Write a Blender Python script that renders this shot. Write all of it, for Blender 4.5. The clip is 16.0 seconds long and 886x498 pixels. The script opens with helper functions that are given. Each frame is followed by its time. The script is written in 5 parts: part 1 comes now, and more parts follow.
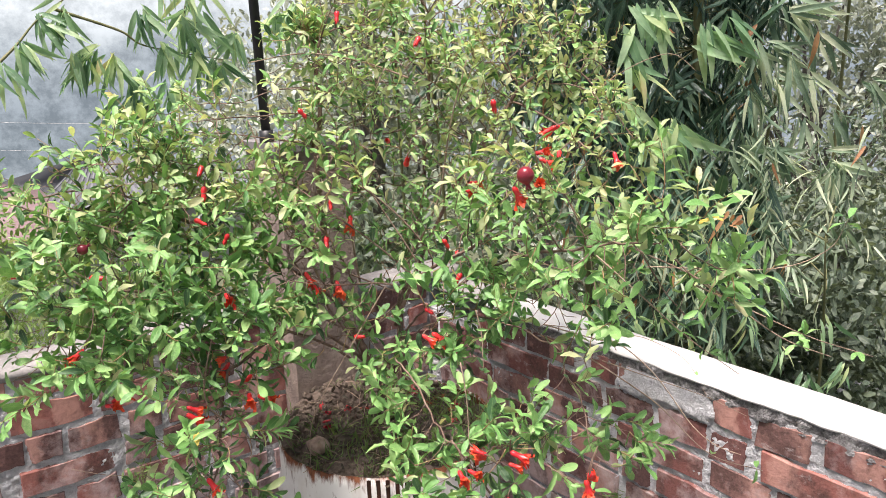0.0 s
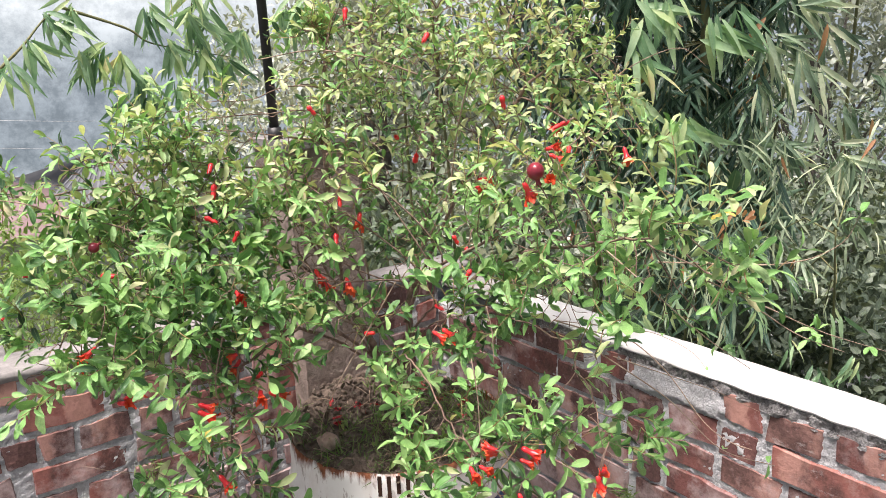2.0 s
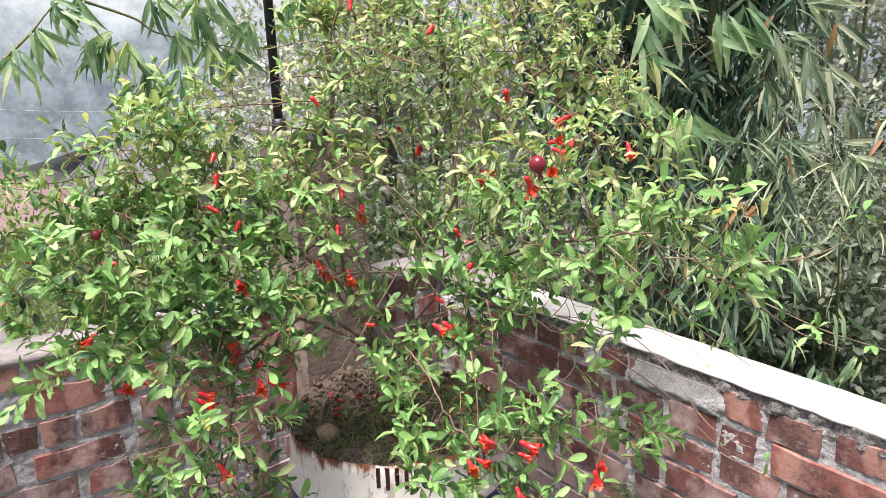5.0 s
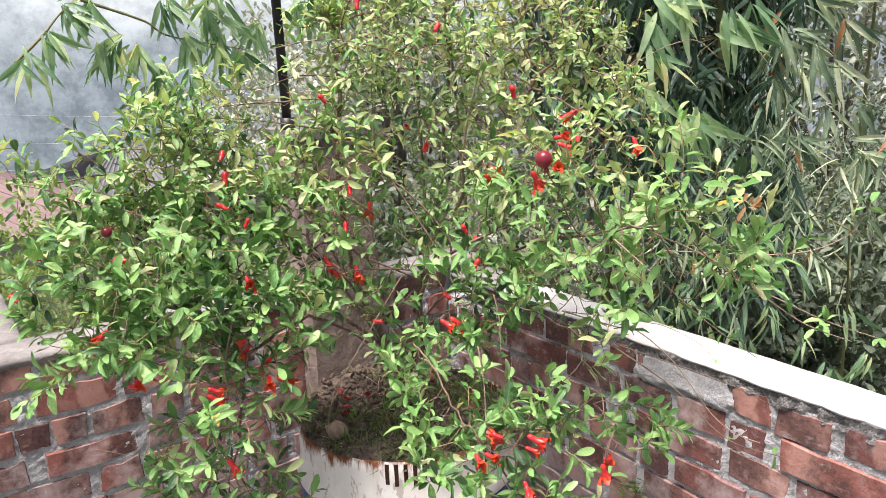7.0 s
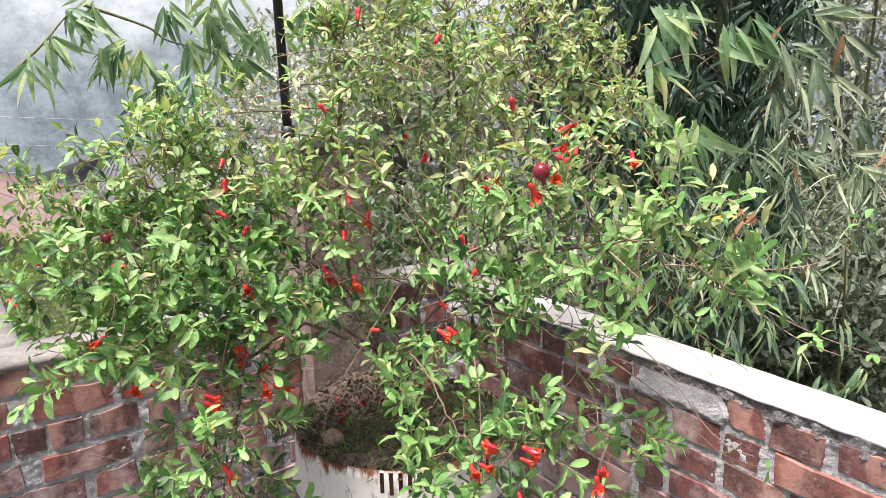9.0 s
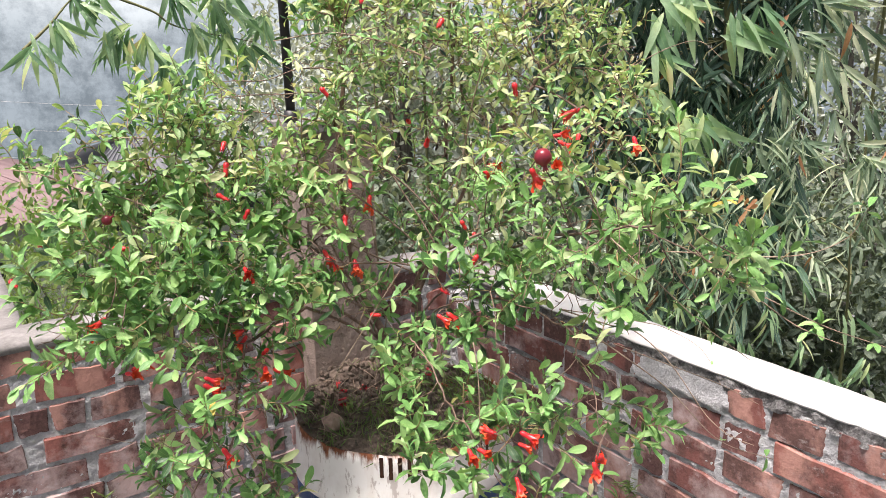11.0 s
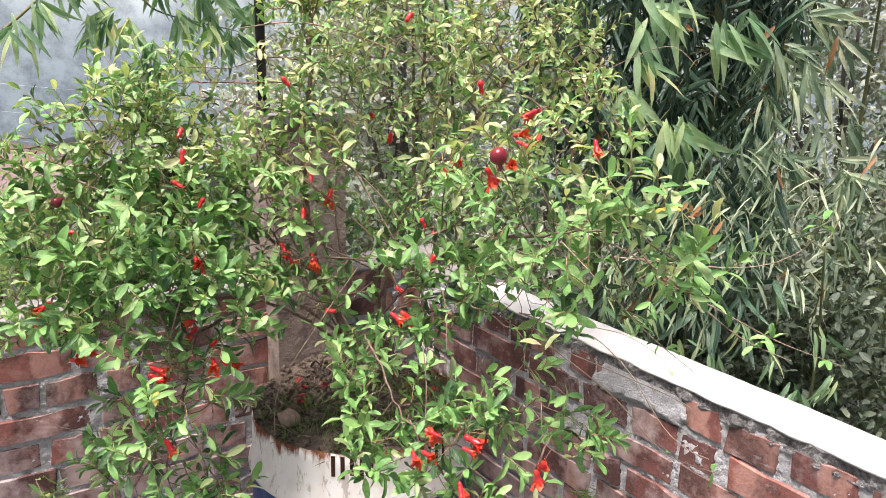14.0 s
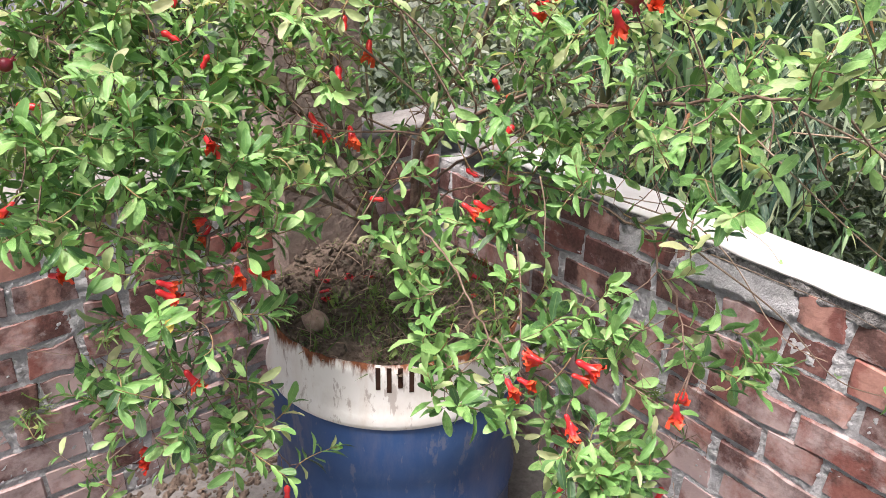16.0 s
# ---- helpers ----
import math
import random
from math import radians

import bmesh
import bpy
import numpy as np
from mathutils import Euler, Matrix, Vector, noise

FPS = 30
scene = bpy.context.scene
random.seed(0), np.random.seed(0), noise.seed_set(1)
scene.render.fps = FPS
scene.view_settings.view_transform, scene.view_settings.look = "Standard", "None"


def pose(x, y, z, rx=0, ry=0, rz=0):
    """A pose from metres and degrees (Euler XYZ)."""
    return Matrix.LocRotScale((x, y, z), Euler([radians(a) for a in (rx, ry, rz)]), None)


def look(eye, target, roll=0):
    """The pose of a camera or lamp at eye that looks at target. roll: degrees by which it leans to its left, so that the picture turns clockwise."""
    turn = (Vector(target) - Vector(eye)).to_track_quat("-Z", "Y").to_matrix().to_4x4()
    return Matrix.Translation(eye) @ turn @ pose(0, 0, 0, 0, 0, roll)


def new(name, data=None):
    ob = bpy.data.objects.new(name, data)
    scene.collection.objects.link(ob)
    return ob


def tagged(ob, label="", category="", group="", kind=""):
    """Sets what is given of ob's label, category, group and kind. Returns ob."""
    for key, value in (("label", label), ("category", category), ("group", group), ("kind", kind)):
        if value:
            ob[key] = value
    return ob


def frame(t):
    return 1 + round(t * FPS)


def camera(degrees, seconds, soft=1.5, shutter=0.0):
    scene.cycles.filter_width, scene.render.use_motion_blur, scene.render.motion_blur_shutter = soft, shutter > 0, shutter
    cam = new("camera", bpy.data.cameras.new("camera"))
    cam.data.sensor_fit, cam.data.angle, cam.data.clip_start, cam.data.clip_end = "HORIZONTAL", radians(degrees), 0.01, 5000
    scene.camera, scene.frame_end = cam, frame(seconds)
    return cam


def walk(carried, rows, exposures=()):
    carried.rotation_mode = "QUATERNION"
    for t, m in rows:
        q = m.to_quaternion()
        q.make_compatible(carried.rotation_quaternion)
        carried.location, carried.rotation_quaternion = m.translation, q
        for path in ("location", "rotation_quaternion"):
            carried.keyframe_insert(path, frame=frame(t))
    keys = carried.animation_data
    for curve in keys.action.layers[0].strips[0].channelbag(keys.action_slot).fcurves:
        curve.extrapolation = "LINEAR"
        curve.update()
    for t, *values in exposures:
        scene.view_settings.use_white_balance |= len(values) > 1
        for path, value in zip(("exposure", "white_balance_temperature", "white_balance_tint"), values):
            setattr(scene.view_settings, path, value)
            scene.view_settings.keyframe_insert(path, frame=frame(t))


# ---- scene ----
cam = camera(60.3, 16.0, soft=0.35)
PATH = [
    (0, (-1.33, -1.941, 1.457), (-0.196, -0.364, 0.982), -2.3),
    (0.5, (-1.341, -1.933, 1.455), (-0.224, -0.353, 0.946), -2.1),
    (1, (-1.343, -1.934, 1.456), (-0.207, -0.364, 0.963), -2.1),
    (1.5, (-1.342, -1.939, 1.46), (-0.228, -0.349, 0.982), -2.1),
    (2, (-1.336, -1.936, 1.459), (-0.216, -0.352, 0.973), -2.7),
    (2.5, (-1.333, -1.94, 1.455), (-0.209, -0.357, 0.975), -2.5),
    (3, (-1.329, -1.941, 1.454), (-0.205, -0.36, 0.97), -2.6),
    (3.5, (-1.333, -1.939, 1.455), (-0.221, -0.349, 0.969), -2.7),
    (4, (-1.329, -1.941, 1.453), (-0.208, -0.359, 0.96), -2.7),
    (4.2, (-1.329, -1.94, 1.454), (-0.211, -0.36, 0.951), -2.2),
    (6.5, (-1.333, -1.948, 1.444), (-0.242, -0.344, 0.957), -2.3),
    (7, (-1.332, -1.951, 1.441), (-0.245, -0.345, 0.953), -2.4),
    (7.5, (-1.339, -1.952, 1.439), (-0.257, -0.345, 0.94), -2.0),
    (8, (-1.339, -1.958, 1.439), (-0.265, -0.343, 0.95), -1.7),
    (8.5, (-1.336, -1.958, 1.448), (-0.25, -0.346, 0.977), -1.8),
    (10.8, (-1.321, -1.964, 1.442), (-0.231, -0.358, 0.958), -1.2),
    (11, (-1.323, -1.963, 1.439), (-0.249, -0.35, 0.943), -1.2),
    (11.5, (-1.327, -1.962, 1.439), (-0.26, -0.343, 0.946), -1.0),
    (12, (-1.332, -1.959, 1.439), (-0.263, -0.341, 0.95), -0.6),
    (12.5, (-1.324, -1.96, 1.441), (-0.235, -0.356, 0.951), -1.4),
    (13, (-1.317, -1.964, 1.44), (-0.225, -0.361, 0.952), -1.7),
    (13.5, (-1.295, -1.974, 1.435), (-0.213, -0.366, 0.942), -1.0),
    (14, (-1.24, -1.989, 1.427), (-0.165, -0.376, 0.934), 1.2),
    (14.5, (-1.215, -1.979, 1.413), (-0.295, -0.311, 0.806), 1.0),
    (15, (-1.212, -1.898, 1.395), (-0.289, -0.269, 0.69), 1.1),
    (15.3, (-1.224, -1.79, 1.391), (-0.189, -0.253, 0.697), 1.0),
    (15.5, (-1.232, -1.722, 1.388), (-0.132, -0.236, 0.626), 0.9),
    (16, (-1.227, -1.603, 1.377), (-0.119, -0.178, 0.515), 1.4),
]
walk(cam, [(t, look(eye, target, roll)) for t, eye, target, roll in PATH])

# ---- world, sun, exposure ----
world = bpy.data.worlds.new("sky")
scene.world = world
world.use_nodes = True
wn = world.node_tree
sky = wn.nodes.new("ShaderNodeTexSky")
sky.sky_type = "NISHITA"
sky.sun_disc = False
sky.sun_elevation, sky.sun_rotation = radians(72.8), radians(249.0)
sky.air_density, sky.dust_density, sky.ozone_density = 1.0, 6.0, 0.6
wn.links.new(sky.outputs[0], wn.nodes["Background"].inputs[0])
wn.nodes["Background"].inputs[1].default_value = 0.055
sun = new("sun", bpy.data.lights.new("sun", "SUN"))
sun.data.energy, sun.data.angle, sun.data.color = 5.0, radians(22), (1.0, 0.90, 0.875)
sun.matrix_world = look((-2.6, -1.0, 9), (0, 0, 0))
scene.view_settings.exposure = 1.0


# ---- material helpers ----
def material(name, rough=0.8, metal=0.0, spec=0.5):
    m = bpy.data.materials.new(name)
    m.use_nodes = True
    n = m.node_tree
    b = n.nodes["Principled BSDF"]
    b.inputs["Roughness"].default_value = rough
    b.inputs["Metallic"].default_value = metal
    b.inputs["Specular IOR Level"].default_value = spec
    return m, n, b


def coords(n, kind="Object"):
    return n.nodes.new("ShaderNodeTexCoord").outputs[kind]


def noise_tex(n, vec, scale, detail=5, rough=0.6, stretch=None):
    if stretch:
        mp = n.nodes.new("ShaderNodeMapping")
        mp.inputs["Scale"].default_value = stretch
        n.links.new(vec, mp.inputs[0])
        vec = mp.outputs[0]
    t = n.nodes.new("ShaderNodeTexNoise")
    t.inputs["Scale"].default_value, t.inputs["Detail"].default_value, t.inputs["Roughness"].default_value = scale, detail, rough
    n.links.new(vec, t.inputs["Vector"])
    return t.outputs["Fac"]


def ramp(n, fac, stops):
    r = n.nodes.new("ShaderNodeValToRGB")
    e = r.color_ramp.elements
    while len(e) < len(stops):
        e.new(0.5)
    for el, (p, c) in zip(e, stops):
        el.position = p
        el.color = (*c, 1) if len(c) == 3 else c
    n.links.new(fac, r.inputs[0])
    return r.outputs[0]


def blend(n, fac, a, b, mode="MIX"):
    x = n.nodes.new("ShaderNodeMix")
    x.data_type, x.blend_type = "RGBA", mode
    for sock, v in ((x.inputs[0], fac), (x.inputs[6], a), (x.inputs[7], b)):
        if isinstance(v, (int, float)):
            sock.default_value = v
        elif isinstance(v, tuple):
            sock.default_value = (*v, 1)
        else:
            n.links.new(v, sock)
    return x.outputs[2]


def calc(n, op, a, b=0.0):
    x = n.nodes.new("ShaderNodeMath")
    x.operation = op
    for sock, v in ((x.inputs[0], a), (x.inputs[1], b)):
        if isinstance(v, (int, float)):
            sock.default_value = v
        else:
            n.links.new(v, sock)
    return x.outputs[0]


def bump(n, b, height, strength=0.4, distance=0.004):
    x = n.nodes.new("ShaderNodeBump")
    x.inputs["Strength"].default_value, x.inputs["Distance"].default_value = strength, distance
    n.links.new(height, x.inputs["Height"])
    n.links.new(x.outputs[0], b.inputs["Normal"])


def greys(lo, hi):
    return [(lo, (0, 0, 0)), (hi, (1, 1, 1))]


def rough_surface(name, dark, mid, light, scale=8.0, rough=0.9, relief=0.5, fine=60.0, distance=0.006):
    m, n, b = material(name, rough, spec=0.25)
    v = coords(n)
    c = ramp(n, noise_tex(n, v, scale), [(0.25, dark), (0.5, mid), (0.75, light)])
    g = noise_tex(n, v, fine, 6, 0.7)
    c = blend(n, 0.35, c, ramp(n, g, [(0.3, dark), (0.7, light)]))
    n.links.new(c, b.inputs["Base Color"])
    bump(n, b, calc(n, "ADD", g, noise_tex(n, v, scale * 2)), relief, distance)
    return m


def brick_material():
    m, n, b = material("fired_brick", 0.85, spec=0.25)
    v0 = coords(n)
    rnd = n.nodes.new("ShaderNodeObjectInfo").outputs["Random"]
    other = calc(n, "FRACT", calc(n, "MULTIPLY", rnd, 7.31))
    off = n.nodes.new("ShaderNodeVectorMath")
    off.operation = "ADD"
    n.links.new(v0, off.inputs[0])
    n.links.new(calc(n, "MULTIPLY", rnd, 37.0), off.inputs[1])
    v = off.outputs[0]
    base = ramp(n, rnd, [(0.0, (0.042, 0.027, 0.028)), (0.2, (0.075, 0.040, 0.040)), (0.42, (0.130, 0.056, 0.054)), (0.66, (0.215, 0.077, 0.065)), (0.84, (0.285, 0.112, 0.092)), (0.94, (0.36, 0.20, 0.172)), (1.0, (0.095, 0.056, 0.052))])
    # pale kiss mark across the middle of a brick, where the next one lay on it in the kiln
    sep = n.nodes.new("ShaderNodeSeparateXYZ")
    n.links.new(v0, sep.inputs[0])
    wob = calc(n, "MULTIPLY", calc(n, "SUBTRACT", noise_tex(n, v, 22, 4, 0.6), 0.5), 0.05)
    mid = calc(n, "SUBTRACT", calc(n, "MULTIPLY", other, 0.14), 0.07)
    far = calc(n, "ABSOLUTE", calc(n, "SUBTRACT", calc(n, "ADD", sep.outputs[0], wob), mid))
    kiss = calc(n, "MULTIPLY", ramp(n, far, [(0.030, (1, 1, 1)), (0.036, (0, 0, 0))]), ramp(n, calc(n, "FRACT", calc(n, "MULTIPLY", rnd, 17.7)), [(0.50, (0, 0, 0)), (0.55, (0.72, 0.72, 0.72))]))
    c = blend(n, kiss, base, (0.50, 0.285, 0.235))
    # lime bloom, soot and mortar film
    bloom_ = ramp(n, noise_tex(n, v, 13, 5, 0.6), greys(0.54, 0.60))
    c = blend(n, calc(n, "MULTIPLY", bloom_, 0.55), c, (0.36, 0.20, 0.172))
    soot = ramp(n, noise_tex(n, v, 9, 6, 0.68, (1.2, 1, 0.9)), greys(0.46, 0.60))
    c = blend(n, calc(n, "MULTIPLY", soot, 0.85), c, (0.045, 0.028, 0.028))
    grain = noise_tex(n, v, 140, 5, 0.7)
    c = blend(n, 0.22, c, ramp(n, grain, [(0.3, (0.07, 0.034, 0.030)), (0.75, (0.46, 0.25, 0.21))]))
    smear = ramp(n, noise_tex(n, v, 19, 7, 0.68, (0.7, 1, 1.3)), greys(0.61, 0.67))
    c = blend(n, calc(n, "MULTIPLY", smear, 0.55), c, (0.42, 0.38, 0.37))
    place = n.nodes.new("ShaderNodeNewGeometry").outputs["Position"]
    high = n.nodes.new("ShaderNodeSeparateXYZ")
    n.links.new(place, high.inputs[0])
    low_light = n.nodes.new("ShaderNodeMapRange")            # pale salt, and brighter light painted low on the wall
    low_light.inputs[1].default_value, low_light.inputs[2].default_value = 0.66, 0.25
    n.links.new(high.outputs[2], low_light.inputs[0])
    salts_and_light = ramp(n, calc(n, "ADD", noise_tex(n, place, 7, 7, 0.7), calc(n, "MULTIPLY", low_light.outputs[0], 0.145)), greys(0.53, 0.70))
    c = blend(n, calc(n, "MULTIPLY", salts_and_light, 0.72), c, (0.53, 0.43, 0.42))
    n.links.new(c, b.inputs["Base Color"])
    bump(n, b, calc(n, "ADD", calc(n, "MULTIPLY", grain, 0.4), calc(n, "MULTIPLY", noise_tex(n, v, 26, 4, 0.6), 2.0)), 0.35, 0.006)
    return m


def leaf_material(name, stops, rough=0.42, thin=0.35, glow=(1.5, 1.42, 0.8)):
    m, n, b = material(name, rough, spec=0.5)
    rnd = calc(n, "FRACT", calc(n, "ADD", n.nodes.new("ShaderNodeNewGeometry").outputs["Random Per Island"], n.nodes.new("ShaderNodeObjectInfo").outputs["Random"]))
    clump = ramp(n, noise_tex(n, coords(n), 5.5, 2), greys(0.33, 0.67))
    c = ramp(n, calc(n, "ADD", calc(n, "MULTIPLY", rnd, 0.68), calc(n, "MULTIPLY", clump, 0.32)), stops)
    c = blend(n, 0.5, c, ramp(n, noise_tex(n, coords(n), 30, 3), [(0.3, (0.35, 0.35, 0.35)), (0.7, (0.65, 0.65, 0.65))]), "OVERLAY")
    # pale midrib; the glow along lit leaf edges is painted in too
    rib = n.nodes.new("ShaderNodeAttribute")
    rib.attribute_name = "across"
    c = blend(n, ramp(n, rib.outputs["Fac"], [(0.0, (0.45, 0.45, 0.45)), (0.12, (0, 0, 0)), (0.8, (0, 0, 0)), (1.0, (0.3, 0.3, 0.3))]), c, blend(n, 0.4, c, (0.52, 0.60, 0.26)))
    n.links.new(c, b.inputs["Base Color"])
    fine = coords(n)
    bump(n, b, calc(n, "ADD", noise_tex(n, fine, 160, 4, 0.65), noise_tex(n, fine, 60, 2)), 0.55, 0.004)
    t = n.nodes.new("ShaderNodeBsdfTranslucent")
    n.links.new(blend(n, 1.0, c, glow, "MULTIPLY"), t.inputs["Color"])
    mix = n.nodes.new("ShaderNodeMixShader")
    mix.inputs[0].default_value = thin
    n.links.new(b.outputs[0], mix.inputs[1])
    n.links.new(t.outputs[0], mix.inputs[2])
    n.links.new(mix.outputs[0], n.nodes["Material Output"].inputs["Surface"])
    return m


def waxy(name, a, b_, rough=0.35, scale=25):
    m, n, b = material(name, rough, spec=0.5)
    rnd = n.nodes.new("ShaderNodeObjectInfo").outputs["Random"]
    f = calc(n, "ADD", calc(n, "MULTIPLY", noise_tex(n, coords(n), scale, 4), 0.7), calc(n, "MULTIPLY", rnd, 0.3))
    n.links.new(ramp(n, f, [(0.3, a), (0.7, b_)]), b.inputs["Base Color"])
    return m


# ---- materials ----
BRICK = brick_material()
MORTAR = rough_surface("cement_mortar", (0.22, 0.218, 0.225), (0.57, 0.572, 0.59), (0.77, 0.775, 0.80), 30, 0.95, 1.0, 170, 0.010)
SOOTY_SHADED = rough_surface("sooty_shaded_bedding", (0.035, 0.032, 0.031), (0.20, 0.195, 0.195), (0.54, 0.53, 0.53), 30, 0.95, 1.0, 120, 0.012)
CEMENT = rough_surface("cement_floor", (0.05, 0.045, 0.042), (0.145, 0.138, 0.132), (0.27, 0.26, 0.252), 5, 0.9, 0.6, 60, 0.006)
PLASTER = rough_surface("pillar_plaster", (0.10, 0.075, 0.064), (0.26, 0.205, 0.175), (0.40, 0.33, 0.29), 14, 0.9, 0.9, 50, 0.012)
CAPPING = rough_surface("weathered_capping", (0.09, 0.083, 0.08), (0.20, 0.19, 0.184), (0.34, 0.325, 0.315), 9, 0.9, 0.6, 60, 0.006)
SOIL = rough_surface("dry_soil", (0.034, 0.025, 0.020), (0.130, 0.096, 0.076), (0.29, 0.23, 0.185), 26, 0.95, 1.0, 60, 0.012)
STONE = rough_surface("pale_stone", (0.18, 0.11, 0.085), (0.36, 0.25, 0.195), (0.52, 0.41, 0.34), 30, 0.85, 0.6, 90, 0.004)
EARTH = rough_surface("garden_earth", (0.03, 0.038, 0.02), (0.065, 0.08, 0.04), (0.12, 0.125, 0.08), 0.6, 0.95, 0.6, 6, 0.05)
BARK = rough_surface("shrub_bark", (0.06, 0.036, 0.028), (0.18, 0.115, 0.088), (0.32, 0.24, 0.19), 30, 0.85, 0.7, 120, 0.002)
SHOOT = rough_surface("young_shoot", (0.17, 0.085, 0.045), (0.29, 0.185, 0.09), (0.36, 0.32, 0.16), 30, 0.6, 0.2, 120, 0.001)
TWIG = rough_surface("dry_twig", (0.16, 0.11, 0.075), (0.30, 0.22, 0.16), (0.42, 0.33, 0.26), 30, 0.8, 0.4, 120, 0.001)
CULM = rough_surface("bamboo_culm", (0.06, 0.07, 0.03), (0.13, 0.14, 0.06), (0.22, 0.20, 0.10), 5, 0.6, 0.2, 40, 0.002)
TRUNK = rough_surface("tree_bark", (0.05, 0.045, 0.04), (0.11, 0.10, 0.09), (0.20, 0.18, 0.16), 5, 0.9, 0.8, 30, 0.02)
WALLPAINT = rough_surface("house_plaster", (0.30, 0.29, 0.28), (0.42, 0.41, 0.40), (0.52, 0.51, 0.50), 1.5, 0.9, 0.3, 20, 0.01)
LEAF = leaf_material("pomegranate_leaf", [(0.0, (0.014, 0.030, 0.017)), (0.18, (0.042, 0.110, 0.038)), (0.35, (0.118, 0.265, 0.074)), (0.62, (0.205, 0.398, 0.118)), (0.94, (0.32, 0.475, 0.19)), (1.0, (0.49, 0.40, 0.26))], 0.40, 0.17, (1.35, 1.35, 0.82))
LEAF_YOUNG_LIT = leaf_material("young_lit_leaf", [(0.0, (0.20, 0.33, 0.13)), (0.55, (0.40, 0.49, 0.24)), (1.0, (0.58, 0.54, 0.34))], 0.40, 0.32)
# dark BAMBOO paints in the clump's shade; BAMBOO_PALE is its lit copy
BAMBOO = leaf_material("bamboo_leaf", [(0.0, (0.014, 0.033, 0.027)), (0.45, (0.036, 0.078, 0.056)), (0.76, (0.098, 0.178, 0.115)), (0.94, (0.26, 0.36, 0.225)), (1.0, (0.44, 0.42, 0.26))], 0.32, 0.15, (1.1, 1.25, 0.95))
BAMBOO_PALE = leaf_material("pale_bamboo_leaf", [(0.0, (0.070, 0.15, 0.095)), (0.30, (0.18, 0.31, 0.17)), (0.60, (0.36, 0.50, 0.30)), (0.85, (0.57, 0.66, 0.34)), (1.0, (0.64, 0.46, 0.26))], 0.30, 0.42, (1.25, 1.35, 0.95))
BAMBOO_GREY = leaf_material("thin_bamboo_leaf", [(0.0, (0.045, 0.082, 0.06)), (0.36, (0.19, 0.27, 0.18)), (0.68, (0.47, 0.54, 0.38)), (1.0, (0.74, 0.73, 0.52))], 0.34, 0.35, (1.2, 1.3, 1.0))
WIRE = waxy("dull_aluminium", (0.28, 0.29, 0.30), (0.40, 0.41, 0.42), 0.6)
BROAD = leaf_material("broad_leaf", [(0.0, (0.040, 0.060, 0.044)), (0.5, (0.100, 0.135, 0.098)), (1.0, (0.22, 0.265, 0.19))], 0.45, 0.28)
# far trees only: the mist before them is painted into this pale leaf colour
HAZE_PAINTED = leaf_material("haze_painted_leaf", [(0.0, (0.18, 0.21, 0.19)), (0.5, (0.315, 0.35, 0.305)), (1.0, (0.48, 0.51, 0.44))], 0.6, 0.2)
FERN = leaf_material("garden_leaf", [(0.0, (0.08, 0.15, 0.04)), (0.5, (0.15, 0.24, 0.06)), (1.0, (0.26, 0.32, 0.12))], 0.5, 0.35)
GRASS = leaf_material("grass_blade", [(0.0, (0.08, 0.14, 0.045)), (0.6, (0.15, 0.25, 0.075)), (1.0, (0.28, 0.30, 0.13))], 0.55, 0.3)
DEAD = leaf_material("dead_leaf", [(0.0, (0.22, 0.10, 0.05)), (0.5, (0.36, 0.17, 0.08)), (1.0, (0.45, 0.28, 0.15))], 0.6, 0.3)
LITTER = leaf_material("rotted_leaf", [(0.0, (0.025, 0.019, 0.015)), (0.6, (0.075, 0.05, 0.035)), (1.0, (0.17, 0.11, 0.07))], 0.7, 0.1)
YELLOW = leaf_material("yellow_leaf", [(0.0, (0.70, 0.55, 0.12)), (1.0, (0.62, 0.46, 0.10))], 0.5, 0.3)
RED = waxy("scarlet_calyx", (0.54, 0.014, 0.026), (0.74, 0.040, 0.036), 0.4)
WITHERED = waxy("withered_petal", (0.26, 0.010, 0.018), (0.50, 0.03, 0.034), 0.6)
PETAL = waxy("scarlet_petal", (0.68, 0.030, 0.015), (0.86, 0.125, 0.035), 0.55)
FRUIT = waxy("pomegranate_skin", (0.14, 0.012, 0.024), (0.32, 0.03, 0.045), 0.3)
BLACK = waxy("black_paint", (0.008, 0.008, 0.009), (0.02, 0.02, 0.022), 0.5)


def whitewash_material():
    m, n, b = material("whitewash", 0.8, spec=0.3)
    v = coords(n)
    c = ramp(n, noise_tex(n, v, 5, 6, 0.6), [(0.25, (0.43, 0.417, 0.40)), (0.42, (0.535, 0.528, 0.518)), (0.7, (0.60, 0.595, 0.587))])
    c = blend(n, ramp(n, noise_tex(n, v, 60, 5, 0.7), greys(0.68, 0.75)), c, (0.35, 0.33, 0.31))
    n.links.new(c, b.inputs["Base Color"])
    bump(n, b, noise_tex(n, v, 40, 6), 0.35, 0.004)
    return m


